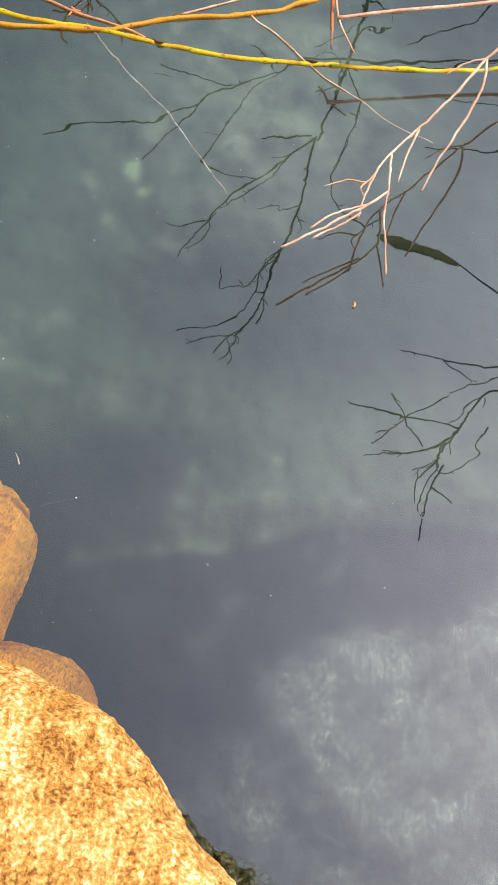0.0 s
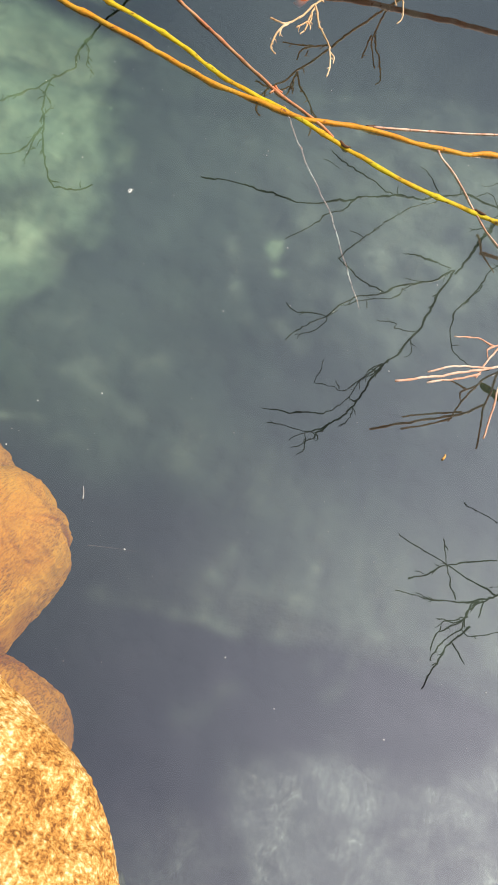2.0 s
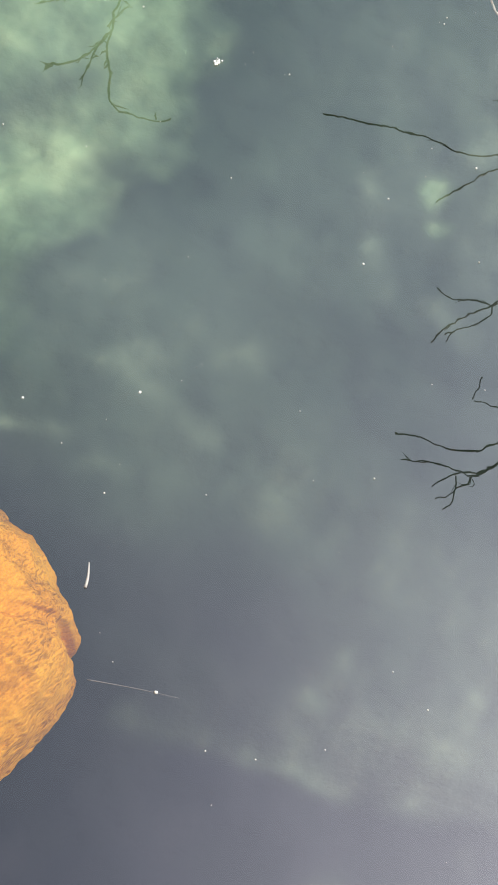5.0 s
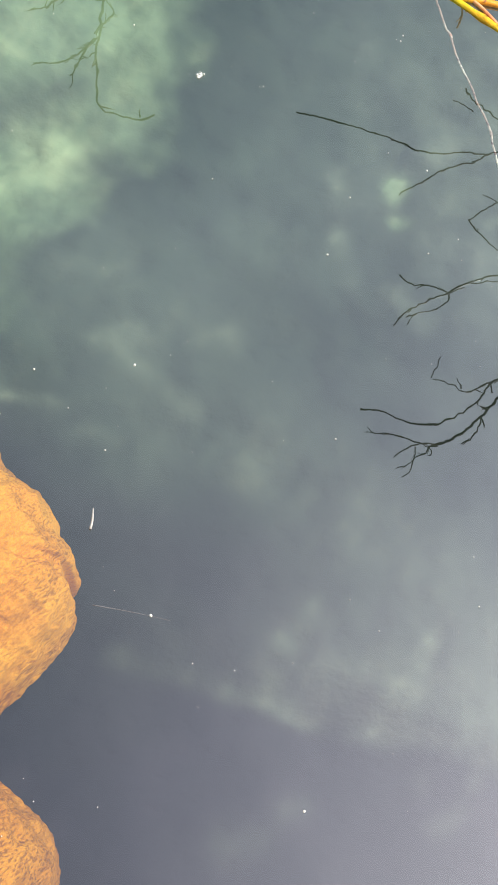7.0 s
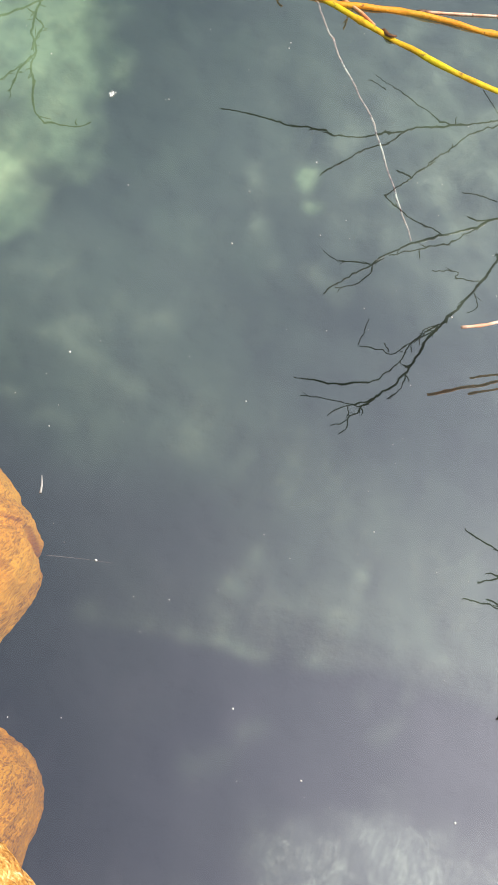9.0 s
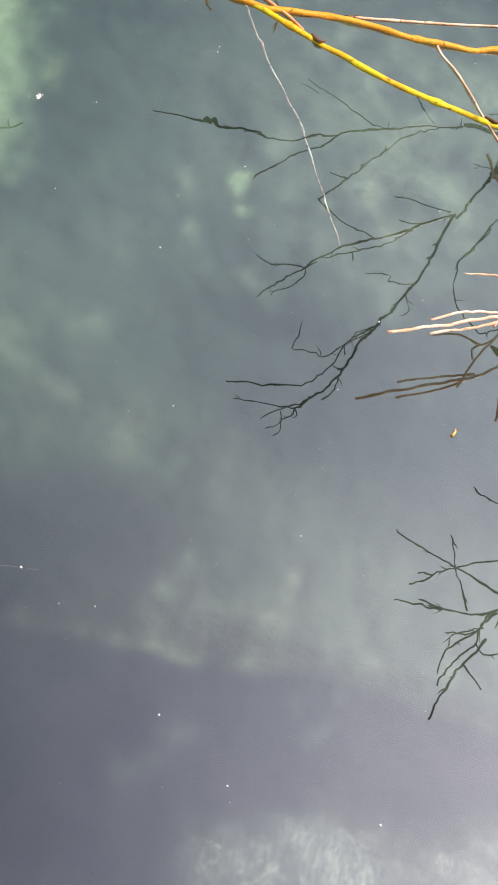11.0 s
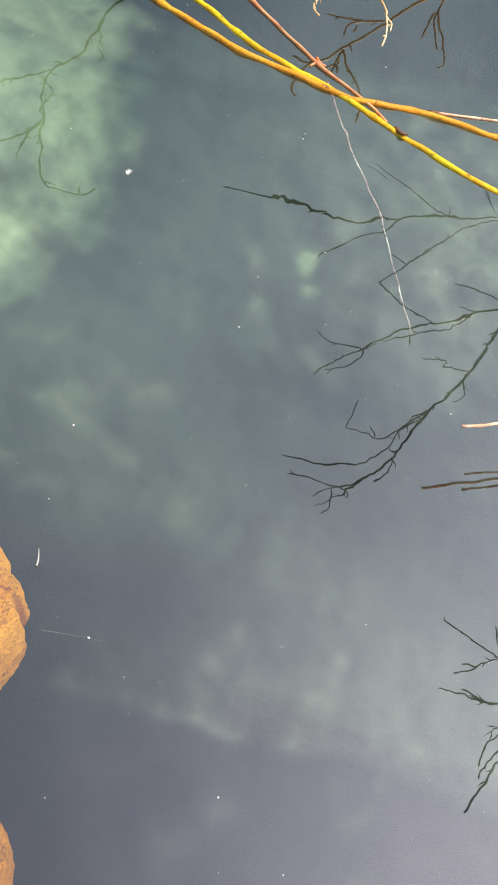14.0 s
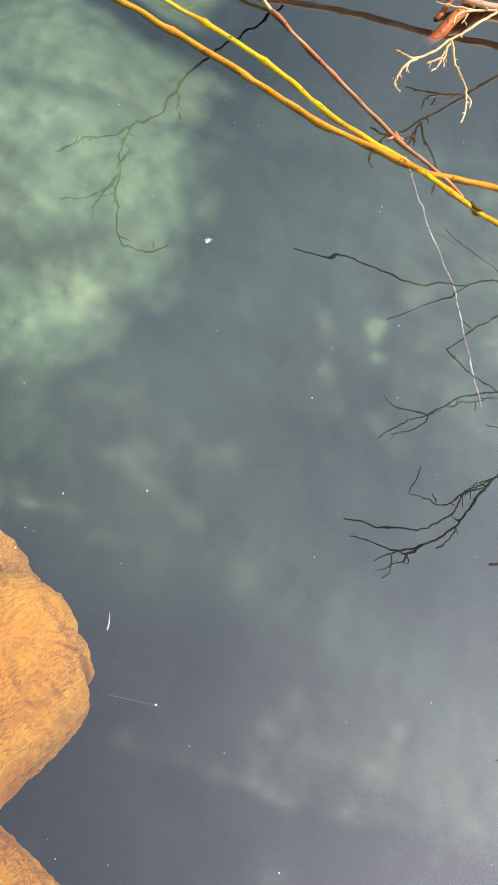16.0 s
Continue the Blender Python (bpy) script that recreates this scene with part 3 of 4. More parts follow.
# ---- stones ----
# outline and taper follow sight lines from the first camera place, 1.3 m up
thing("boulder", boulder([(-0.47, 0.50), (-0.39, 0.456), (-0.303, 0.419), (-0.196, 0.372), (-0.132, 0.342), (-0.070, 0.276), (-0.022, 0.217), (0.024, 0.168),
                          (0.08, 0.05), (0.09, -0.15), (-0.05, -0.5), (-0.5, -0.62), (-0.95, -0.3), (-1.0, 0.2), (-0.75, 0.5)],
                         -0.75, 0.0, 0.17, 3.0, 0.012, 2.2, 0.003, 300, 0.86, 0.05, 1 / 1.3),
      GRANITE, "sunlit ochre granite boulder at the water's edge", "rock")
thing("submerged_rock", boulder([(-0.425, 0.728), (-0.380, 0.736), (-0.346, 0.722), (-0.332, 0.706), (-0.311, 0.695), (-0.304, 0.684), (-0.311, 0.674), (-0.293, 0.661), (-0.287, 0.640), (-0.291, 0.605), (-0.299, 0.575), (-0.311, 0.533), (-0.332, 0.486),
                                 (-0.45, 0.42), (-0.62, 0.48), (-0.68, 0.60), (-0.545, 0.682), (-0.465, 0.703)],
                                -0.72, -0.32, -0.13, 11.0, 0.008, 2.8, 0.003, 340, 0.05,
                                creases=[(-0.300, 0.670, -0.340, 0.650, 0.004, 0.003), (-0.340, 0.650, -0.385, 0.632, 0.004, 0.003), (-0.385, 0.632, -0.44, 0.625, 0.004, 0.002),
                                         (-0.325, 0.703, -0.365, 0.688, 0.005, 0.003), (-0.345, 0.642, -0.325, 0.585, 0.006, 0.003), (-0.325, 0.585, -0.335, 0.53, 0.007, 0.003),
                                         (-0.55, 0.698, -0.445, 0.722, 0.005, 0.006), (-0.42, 0.56, -0.37, 0.59, 0.004, 0.004), (-0.43, 0.535, -0.385, 0.562, 0.004, 0.004)]),
      ROCK_BIG, "large smooth ochre rock lying under water", "rock", "rocks under water")
thing("submerged_rock", boulder([(-0.410, 0.746), (-0.458, 0.769), (-0.550, 0.779), (-0.62, 0.782), (-0.75, 0.76), (-0.78, 0.66), (-0.62, 0.655), (-0.465, 0.700)],
                                -0.72, -0.36, -0.19, 17.0, 0.016, 2.6, 0.006, 160, 0.05),
      ROCK_BACK, "rough brown rock under water behind a larger one", "rock", "rocks under water")
thing("submerged_rock", boulder([(-0.326, 0.498), (-0.277, 0.499), (-0.223, 0.487), (-0.194, 0.462), (-0.182, 0.41), (-0.2, 0.33), (-0.35, 0.3), (-0.42, 0.4)],
                                -0.72, -0.38, -0.22, 23.0, 0.010, 2.6, 0.004, 120, 0.05),
      ROCK_SMALL, "small rounded tan rock under water by the boulder", "rock", "rocks under water")
thing("mossy_stone", boulder([(-0.065, 0.257), (-0.018, 0.225), (0.026, 0.207), (0.060, 0.184), (0.082, 0.12), (0.01, 0.04), (-0.12, 0.1)],
                             -0.75, -0.03, 0.03, 41.0, 0.012, 2.2, 0.009, 182),
      MOSS, "dark mossy stone at the foot of the boulder", "rock")

# ---- shoots over the water ----
stem = empty("yellow_shoot", (-0.230, 1.417, -0.0008), "bright yellow willow shoot lying on the water", "branch", "shoots over the water")
stem_part("stem", stem, [(-1.150, 1.660, 0.0500), (-0.818, 1.528, -0.0008), (-0.620, 1.494, -0.0008), (-0.514, 1.474, -0.0008), (-0.396, 1.435, -0.0008), (-0.282, 1.420, -0.0008), (-0.179, 1.397, -0.0008),
                         (-0.060, 1.377, -0.0008), (0.115, 1.374, -0.0008), (0.247, 1.377, -0.0008), (0.347, 1.391, -0.0008), (0.700, 1.460, 0.0300), (1.100, 1.600, 0.1000)], 0.0044, 0.0038, YELLOW, sides=12, wobble=0.003, knots=0.4, seed=2, knot_every=0.105)
stem_part("bud", stem, [(-0.188, 1.404, -0.0008), (-0.178, 1.394, 0.0050), (-0.170, 1.397, 0.0050)], 0.0036, 0.0015, SCAR, "dark rust-brown bud scar", step=0.004)
stem_part("bud", stem, [(0.050, 1.380, -0.0008), (0.060, 1.374, 0.0050), (0.067, 1.375, 0.0050)], 0.0034, 0.0015, SCAR, "dark rust-brown bud scar", step=0.004)
stem = empty("orange_shoot", (-0.243, 1.425, 0.0010), "orange willow shoot crossing the yellow one on the water", "branch", "shoots over the water")
stem_part("stem", stem, [(-1.243, 1.632, 0.0010), (-0.859, 1.483, 0.0010), (-0.685, 1.454, 0.0010), (-0.549, 1.437, 0.0010), (-0.430, 1.416, 0.0010), (-0.363, 1.415, 0.0010), (-0.270, 1.418, 0.0010), (-0.242, 1.424, 0.0010),
                         (-0.154, 1.454, 0.0010), (-0.078, 1.465, 0.0010), (-0.003, 1.485, 0.0010), (0.086, 1.527, 0.0010), (0.154, 1.558, 0.0010), (0.230, 1.584, 0.0010), (0.330, 1.630, -0.0200)], 0.0044, 0.0036, ORANGE, sides=12, wobble=0.003, knots=0.4, seed=5, knot_every=0.12)
stem_part("bud", stem, [(-0.160, 1.455, 0.0010), (-0.152, 1.462, 0.0010), (-0.145, 1.466, 0.0010)], 0.0036, 0.0015, SCAR, "dark rust-brown bud scar", step=0.004)
stem_part("side_twig", stem, [(-0.150, 1.462, 0.0010), (-0.080, 1.495, 0.0010), (-0.010, 1.529, 0.0010), (0.097, 1.587, 0.0010)], 0.0017, 0.0012, PINK, "thin pinkish side twig", knots=0.3)
stem_part("side_twig", stem, [(-0.042, 1.473, 0.0010), (-0.030, 1.458, 0.0010), (0.001, 1.432, 0.0010), (0.030, 1.398, 0.0010), (0.067, 1.358, 0.0010), (0.101, 1.327, 0.0010), (0.136, 1.309, -0.0080), (0.181, 1.279, -0.0250), (0.248, 1.258, -0.0500)], 0.0017, 0.0010, PINK, "thin pinkish twig dipping into the water", wobble=0.002)
stem_part("side_twig", stem, [(0.079, 1.590, 0.0010), (0.087, 1.537, 0.0010), (0.087, 1.453, 0.0010), (0.090, 1.420, -0.0200)], 0.0034, 0.0022, RUST, "stubby rust-red side shoot", wobble=0.003, knots=0.3, knot_every=0.02)
stem = empty("red_shoot", (-0.316, 1.451, 0.0012), "thin reddish shoot with a straw-pale end leaning on the yellow one", "branch", "shoots over the water")
stem_part("stem", stem, [(-0.567, 1.578, 0.0012), (-0.455, 1.521, 0.0012), (-0.385, 1.486, 0.0012), (-0.316, 1.452, 0.0012), (-0.238, 1.425, 0.0012), (-0.201, 1.407, 0.0012)], 0.0027, 0.0020, RED, wobble=0.002, knots=0.35, seed=8, knot_every=0.14)
stem_part("dry_end", stem, [(-1.009, 1.905, 0.0495), (-0.801, 1.733, 0.0338), (-0.676, 1.630, 0.0248), (-0.632, 1.600, 0.0225), (-0.567, 1.578, 0.0012)], 0.0022, 0.0027, STRAW, "straw-pale dry end", wobble=0.002)
stem_part("bud", stem, [(-0.323, 1.462, 0.0012), (-0.316, 1.456, 0.0012), (-0.307, 1.455, 0.0012)], 0.0024, 0.0012, RED, step=0.004)
stem_part("bud", stem, [(-0.320, 1.454, 0.0012), (-0.325, 1.443, 0.0012)], 0.0020, 0.001, RED, step=0.004)
stem = empty("soaked_twig", (-0.22, 1.33, 0.0), "thin pale twig hanging down into the water", "twig")
stem_part("stem", stem, [(-0.295, 1.428, 0.001), (-0.277, 1.408, -0.002), (-0.24, 1.358, -0.004), (-0.214, 1.328, -0.008), (-0.168, 1.29, -0.03), (-0.106, 1.231, -0.09), (-0.058, 1.183, -0.14)], 0.0015, 0.0011, PALE, wobble=0.004, crook=0.002, knots=0.6, knot_every=0.018)

# dry pink twig reaching out low over the water
twig = empty("pink_twig", (0.306, 1.311, 0.090), "dry pinkish twig with stiff forked tips over the water", "twig")
for points, r0, r1 in [
    ([(0.663, 1.791, 0.150), (0.444, 1.481, 0.115), (0.329, 1.336, 0.096), (0.306, 1.311, 0.090), (0.256, 1.245, 0.075), (0.209, 1.189, 0.067), (0.171, 1.147, 0.061), (0.147, 1.104, 0.058), (0.126, 1.029, 0.061)], 0.0042, 0.0016),
    ([(0.172, 1.148, 0.061), (0.170, 1.101, 0.045), (0.166, 1.051, 0.033), (0.171, 0.974, 0.015)], 0.0022, 0.0016),
    ([(0.168, 1.081, 0.058), (0.136, 1.048, 0.063), (0.101, 1.022, 0.063), (0.027, 0.968, 0.066)], 0.0024, 0.0020),
    ([(0.142, 1.055, 0.060), (0.100, 1.033, 0.065), (0.063, 1.005, 0.063)], 0.0018, 0.0017),
    ([(0.131, 1.038, 0.061), (0.100, 1.011, 0.063), (0.067, 0.986, 0.065)], 0.0018, 0.0017),
    ([(0.153, 1.114, 0.059), (0.138, 1.095, 0.058), (0.112, 1.097, 0.058), (0.081, 1.083, 0.058)], 0.0018, 0.0012),
    ([(0.138, 1.095, 0.058), (0.130, 1.085, 0.058), (0.134, 1.072, 0.058)], 0.0018, 0.0012),
    ([(0.211, 1.191, 0.067), (0.195, 1.147, 0.063), (0.182, 1.099, 0.060)], 0.0020, 0.0014),
    ([(0.306, 1.311, 0.090), (0.295, 1.248, 0.086), (0.253, 1.159, 0.080), (0.210, 1.072, 0.072)], 0.0026, 0.0016),
    ([(0.306, 1.313, 0.090), (0.276, 1.303, 0.088), (0.247, 1.277, 0.086)], 0.0018, 0.0012),
]:
    stem_part("twig", twig, points, r0 * 0.8, r1 * 0.8, PINK, wobble=0.0025, knots=0.35, seed=len(points) + r0 * 1000, step=0.006, crook=0.0012, knot_every=0.035)

shoot = empty("fallen_twig", (0.095, 1.372, 0.094), "dry pink twig lying across the shoots", "twig")
stem_part("stem", shoot, [(0.089, 1.382, 0.084), (0.174, 1.399, 0.089), (0.327, 1.428, 0.094), (0.680, 1.497, 0.124)], 0.0029, 0.0033, PINK, knots=0.2)
stem_part("side_twig", shoot, [(0.078, 1.439, 0.109), (0.086, 1.409, 0.094), (0.091, 1.385, 0.084), (0.101, 1.362, 0.074), (0.118, 1.333, 0.064)], 0.0024, 0.0012, PINK, wobble=0.002)

# straw-coloured twig with crooked tips
twig = empty("straw_twig", (-0.294, 1.662, 0.075), "dry straw-coloured twig with crooked forked tips", "twig")
for points, r0, r1 in [
    ([(-0.047, 2.285, 0.091), (-0.169, 1.982, 0.083), (-0.252, 1.779, 0.077), (-0.285, 1.685, 0.075), (-0.315, 1.593, 0.071), (-0.340, 1.534, 0.068), (-0.371, 1.528, 0.068)], 0.0038, 0.0018),
    ([(-0.340, 1.534, 0.068), (-0.348, 1.506, 0.068), (-0.347, 1.469, 0.067), (-0.334, 1.457, 0.067)], 0.0022, 0.0014),
    ([(-0.344, 1.529, 0.068), (-0.346, 1.514, 0.068), (-0.343, 1.499, 0.067)], 0.0018, 0.0012),
    ([(-0.315, 1.590, 0.071), (-0.314, 1.564, 0.070), (-0.311, 1.537, 0.070), (-0.315, 1.518, 0.069)], 0.0020, 0.0013),
    ([(-0.315, 1.591, 0.071), (-0.303, 1.566, 0.070), (-0.277, 1.535, 0.068), (-0.262, 1.516, 0.067), (-0.251, 1.485, 0.066), (-0.246, 1.455, 0.065)], 0.0020, 0.0013),
    ([(-0.264, 1.516, 0.067), (-0.250, 1.500, 0.066), (-0.247, 1.488, 0.066)], 0.0016, 0.0011),
    ([(-0.312, 1.552, 0.070), (-0.324, 1.531, 0.069)], 0.0018, 0.0012),
    ([(-0.313, 1.571, 0.071), (-0.304, 1.536, 0.070)], 0.0017, 0.0012),
    ([(-0.294, 1.549, 0.069), (-0.285, 1.548, 0.069)], 0.0018, 0.0012),
    ([(-0.286, 1.689, 0.075), (-0.312, 1.668, 0.074), (-0.328, 1.647, 0.074), (-0.325, 1.622, 0.074)], 0.0021, 0.0013),
    ([(-0.311, 1.671, 0.074), (-0.342, 1.657, 0.074), (-0.364, 1.650, 0.073)], 0.0019, 0.0013),
    ([(-0.316, 1.655, 0.074), (-0.315, 1.635, 0.073)], 0.0014, 0.001),
    ([(-0.226, 1.840, 0.080), (-0.225, 1.749, 0.076), (-0.211, 1.705, 0.072), (-0.198, 1.672, 0.069)], 0.0020, 0.0013),
    ([(-0.225, 1.761, 0.076), (-0.212, 1.727, 0.074), (-0.196, 1.697, 0.072), (-0.180, 1.652, 0.070), (-0.183, 1.632, 0.067)], 0.0020, 0.0012),
    ([(-0.229, 1.756, 0.076), (-0.226, 1.686, 0.072)], 0.0019, 0.0012),
]:
    stem_part("twig", twig, points, r0 * 0.85, r1 * 0.85, STRAW, wobble=0.002, knots=0.35, seed=len(points) + r0 * 900, step=0.004, knot_every=0.03, crook=0.0016, spurs=len(points) - 1, spur_length=0.012)

branch = empty("pink_branch", (-0.37, 1.70, 0.06), "weathered pink branch lying by the far bank", "branch")
stem_part("stem", branch, [(-0.858, 1.516, 0.036), (-0.578, 1.656, 0.036), (-0.490, 1.698, 0.036), (-0.375, 1.733, 0.036), (-0.242, 1.786, 0.036), (0.1, 1.95, 0.10), (0.5, 2.2, 0.25)], 0.0040, 0.0066, PINK, sides=12, wobble=0.004, knots=0.25)
stick = empty("rotten_stick", (-0.345, 1.752, 0.02), "short rust-red rotten stick dipping into the water", "stick")
stem_part("stem", stick, [(-0.30, 1.88, 0.06), (-0.326, 1.815, 0.03), (-0.341, 1.729, 0.012), (-0.360, 1.67, -0.014)], 0.0095, 0.0080, RUST, sides=12, wobble=0.005)
stick = empty("rotten_stick", (-0.36, 1.75, 0.02), "thin rust-brown rotten stick beside the thicker one", "stick")
stem_part("stem", stick, [(-0.335, 1.86, 0.05), (-0.355, 1.796, 0.03), (-0.367, 1.72, 0.0)], 0.0050, 0.0042, RUST, sides=10, wobble=0.004)
twig = empty("pale_twig", (-0.719, 1.517, 0.0210), "small bent pale twig above the water", "twig")
stem_part("stem", twig, [(-0.834, 1.673, 0.0315), (-0.756, 1.542, 0.0210), (-0.720, 1.517, 0.0210), (-0.688, 1.516, 0.0210), (-0.670, 1.543, 0.0210)], 0.0024, 0.0014, STRAW, wobble=0.002)
log = empty("log", (-0.30, 1.92, 0.02), "fallen brown log with rough bark on the far bank", "log")
stem_part("trunk", log, [(-0.72, 1.90, 0.02), (-0.42, 1.925, 0.02), (-0.30, 1.95, 0.022), (0.2, 2.15, 0.06), (0.6, 2.37, 0.2)], 0.044, 0.052, BARK, sides=24, wobble=0.012, knots=0.1, knot_every=0.2)

# ---- bare bush whose branches hang over the pond and show in the water ----
# twig runs are placed to fit their mirror images in the camera's view
HANG = 0.56      # chosen high enough that these twigs show only mirrored in the water


def hanging_twigs(bush, runs, seed):
    """Thin crooked twigs at the hanging level, with short side shoots."""
    for points, r0, r1 in runs:
        long = sum(math.dist(a, b) for a, b in zip(points, points[1:]))
        stem_part("twig", bush, [(x, y, HANG + 0.012 * noise.noise(Vector((x * 9, y * 9, seed)))) for x, y in points], r0 * 0.72, r1 * 0.85, GREY_BARK, sides=6,
                  wobble=0.003, knots=0.5, spurs=int(long / 0.05), seed=points[0][0] * 30 + seed, step=0.005, knot_every=0.022, crook=0.0034, spur_length=0.020)


bush = empty("bare_bush", (1.1, 2.5, 0.15), "leafless dark bush with branches hanging over the pond", "bush")
for name, points, r0, r1 in [
    ("trunk", [(1.1, 2.5, 0.0), (1.08, 2.5, 0.4), (0.95, 2.55, 0.75), (0.7, 2.65, 0.95)], 0.03, 0.012),
    ("limb", [(0.95, 2.55, 0.75), (0.7, 2.72, 0.84), (0.4, 2.68, 0.72), (0.228, 2.458, HANG)], 0.012, 0.006),
    ("limb", [(1.08, 2.5, 0.4), (0.95, 2.25, 0.6), (0.7, 2.08, 0.62), (0.515, 2.021, HANG)], 0.007, 0.0032),
    ("limb", [(0.515, 2.021, HANG), (0.3, 2.01, 0.58), (0.059, 1.977, HANG)], 0.0032, 0.0026),
    ("limb", [(1.08, 2.5, 0.4), (0.95, 1.9, 0.7), (0.7, 1.4, 0.68), (0.471, 1.206, HANG)], 0.008, 0.003),
    ("limb", [(0.8, 1.55, 0.7), (0.6, 1.25, 0.62), (0.468, 1.153, HANG)], 0.007, 0.003),
    ("limb", [(0.7, 1.4, 0.68), (0.55, 1.25, 0.6), (0.47, 1.187, HANG)], 0.004, 0.002),
]:
    stem_part(name, bush, points, r0, r1, GREY_BARK, sides=8, wobble=0.008, knots=0.15)
# the two long forked branches
hanging_twigs(bush, [
    ([(0.099, 1.756), (0.047, 1.702), (-0.016, 1.629), (-0.052, 1.599), (-0.085, 1.563), (-0.115, 1.516), (-0.136, 1.476), (-0.156, 1.434), (-0.164, 1.411)], 0.0034, 0.0012),
    ([(0.047, 1.701), (0.017, 1.654), (0.006, 1.627), (-0.022, 1.604), (-0.050, 1.581), (-0.091, 1.551)], 0.0015, 0.0011),
    ([(-0.115, 1.516), (-0.134, 1.512), (-0.159, 1.501), (-0.185, 1.501), (-0.197, 1.505)], 0.0017, 0.0011),
    ([(-0.096, 1.541), (-0.112, 1.514), (-0.109, 1.501), (-0.121, 1.466), (-0.135, 1.446), (-0.154, 1.429)], 0.0015, 0.0010),
    ([(-0.141, 1.440), (-0.145, 1.429), (-0.145, 1.420)], 0.0011, 0.0009),
    ([(-0.046, 1.583), (-0.041, 1.569)], 0.0015, 0.0011),
    ([(-0.018, 1.628), (-0.076, 1.638), (-0.103, 1.647), (-0.138, 1.668)], 0.0020, 0.0017),
    ([(-0.138, 1.668), (-0.109, 1.742), (-0.068, 1.818), (-0.033, 1.887), (0.014, 1.936)], 0.0017, 0.0015),
    ([(-0.109, 1.742), (-0.126, 1.744), (-0.137, 1.744)], 0.0015, 0.0010),
], 1)
hanging_twigs(bush, [
    ([(0.090, 1.757), (0.050, 1.755), (0.008, 1.754), (-0.017, 1.751)], 0.0022, 0.0011),
    ([(0.051, 1.704), (0.028, 1.691), (0.008, 1.689)], 0.0016, 0.0010),
    ([(0.099, 1.756), (0.088, 1.688), (0.081, 1.635), (0.074, 1.594), (0.070, 1.571), (0.058, 1.524), (0.048, 1.479), (0.034, 1.449), (0.019, 1.380), (0.010, 1.326), (-0.008, 1.289), (-0.022, 1.269)], 0.0036, 0.0022),
    ([(-0.022, 1.269), (-0.036, 1.245), (-0.038, 1.224), (-0.050, 1.207), (-0.047, 1.191), (-0.053, 1.172)], 0.0018, 0.0010),
    ([(-0.022, 1.269), (-0.056, 1.231), (-0.069, 1.211), (-0.078, 1.197)], 0.0020, 0.0011),
    ([(-0.028, 1.250), (-0.058, 1.236), (-0.086, 1.230), (-0.109, 1.225), (-0.131, 1.215)], 0.0015, 0.0009),
    ([(-0.058, 1.227), (-0.052, 1.200), (-0.068, 1.183)], 0.0014, 0.0009),
    ([(-0.039, 1.240), (-0.031, 1.232), (-0.035, 1.220)], 0.0012, 0.0009),
    ([(0.034, 1.449), (0.009, 1.405), (-0.001, 1.391), (-0.003, 1.355), (-0.013, 1.328), (-0.028, 1.302), (-0.046, 1.283), (-0.075, 1.266), (-0.108, 1.260), (-0.131, 1.253), (-0.152, 1.243)], 0.0020, 0.0012),
    ([(0.034, 1.449), (0.013, 1.423), (0.002, 1.397), (-0.019, 1.358), (-0.033, 1.354), (-0.053, 1.355), (-0.076, 1.348)], 0.0018, 0.0011),
    ([(-0.076, 1.348), (-0.079, 1.368), (-0.079, 1.396)], 0.0012, 0.0009),
], 2)
hanging_twigs(bush, [
    ([(-0.033, 1.354), (-0.045, 1.368)], 0.0012, 0.0009),
    ([(0.070, 1.571), (0.050, 1.562), (0.027, 1.553), (0.027, 1.568), (0.004, 1.559), (-0.014, 1.552)], 0.0017, 0.0010),
    ([(0.063, 1.539), (0.074, 1.514), (0.073, 1.496), (0.065, 1.482)], 0.0014, 0.0010),
    ([(0.010, 1.326), (0.014, 1.306), (0.008, 1.286), (-0.002, 1.273)], 0.0017, 0.0012),
    ([(0.009, 1.325), (0.024, 1.312)], 0.0017, 0.0011),
    ([(-0.001, 1.391), (0.008, 1.373)], 0.0014, 0.0010),
    ([(0.034, 1.449), (0.025, 1.424), (0.012, 1.410), (0.004, 1.393)], 0.0016, 0.0011),
    ([(0.059, 1.977), (0.017, 1.943), (-0.036, 1.910), (-0.125, 1.857), (-0.149, 1.836), (-0.169, 1.815), (-0.201, 1.800), (-0.231, 1.778), (-0.265, 1.767), (-0.292, 1.766), (-0.336, 1.753), (-0.372, 1.748), (-0.404, 1.744), (-0.436, 1.739), (-0.479, 1.729)], 0.0026, 0.0016),
    ([(-0.158, 1.822), (-0.168, 1.798), (-0.189, 1.770), (-0.213, 1.732), (-0.232, 1.696), (-0.253, 1.654)], 0.0020, 0.0013),
    ([(-0.063, 1.895), (-0.103, 1.887), (-0.126, 1.892), (-0.163, 1.902), (-0.201, 1.916), (-0.233, 1.928), (-0.248, 1.938)], 0.0018, 0.0012),
    ([(-0.215, 1.901), (-0.241, 1.906), (-0.257, 1.905)], 0.0013, 0.0009),
    ([(0.003, 1.945), (-0.020, 1.972), (-0.037, 1.992), (-0.050, 1.997)], 0.0015, 0.0010),
    ([(0.169, 1.753), (0.147, 1.687), (0.139, 1.668), (0.132, 1.635)], 0.0016, 0.0011),
], 3)
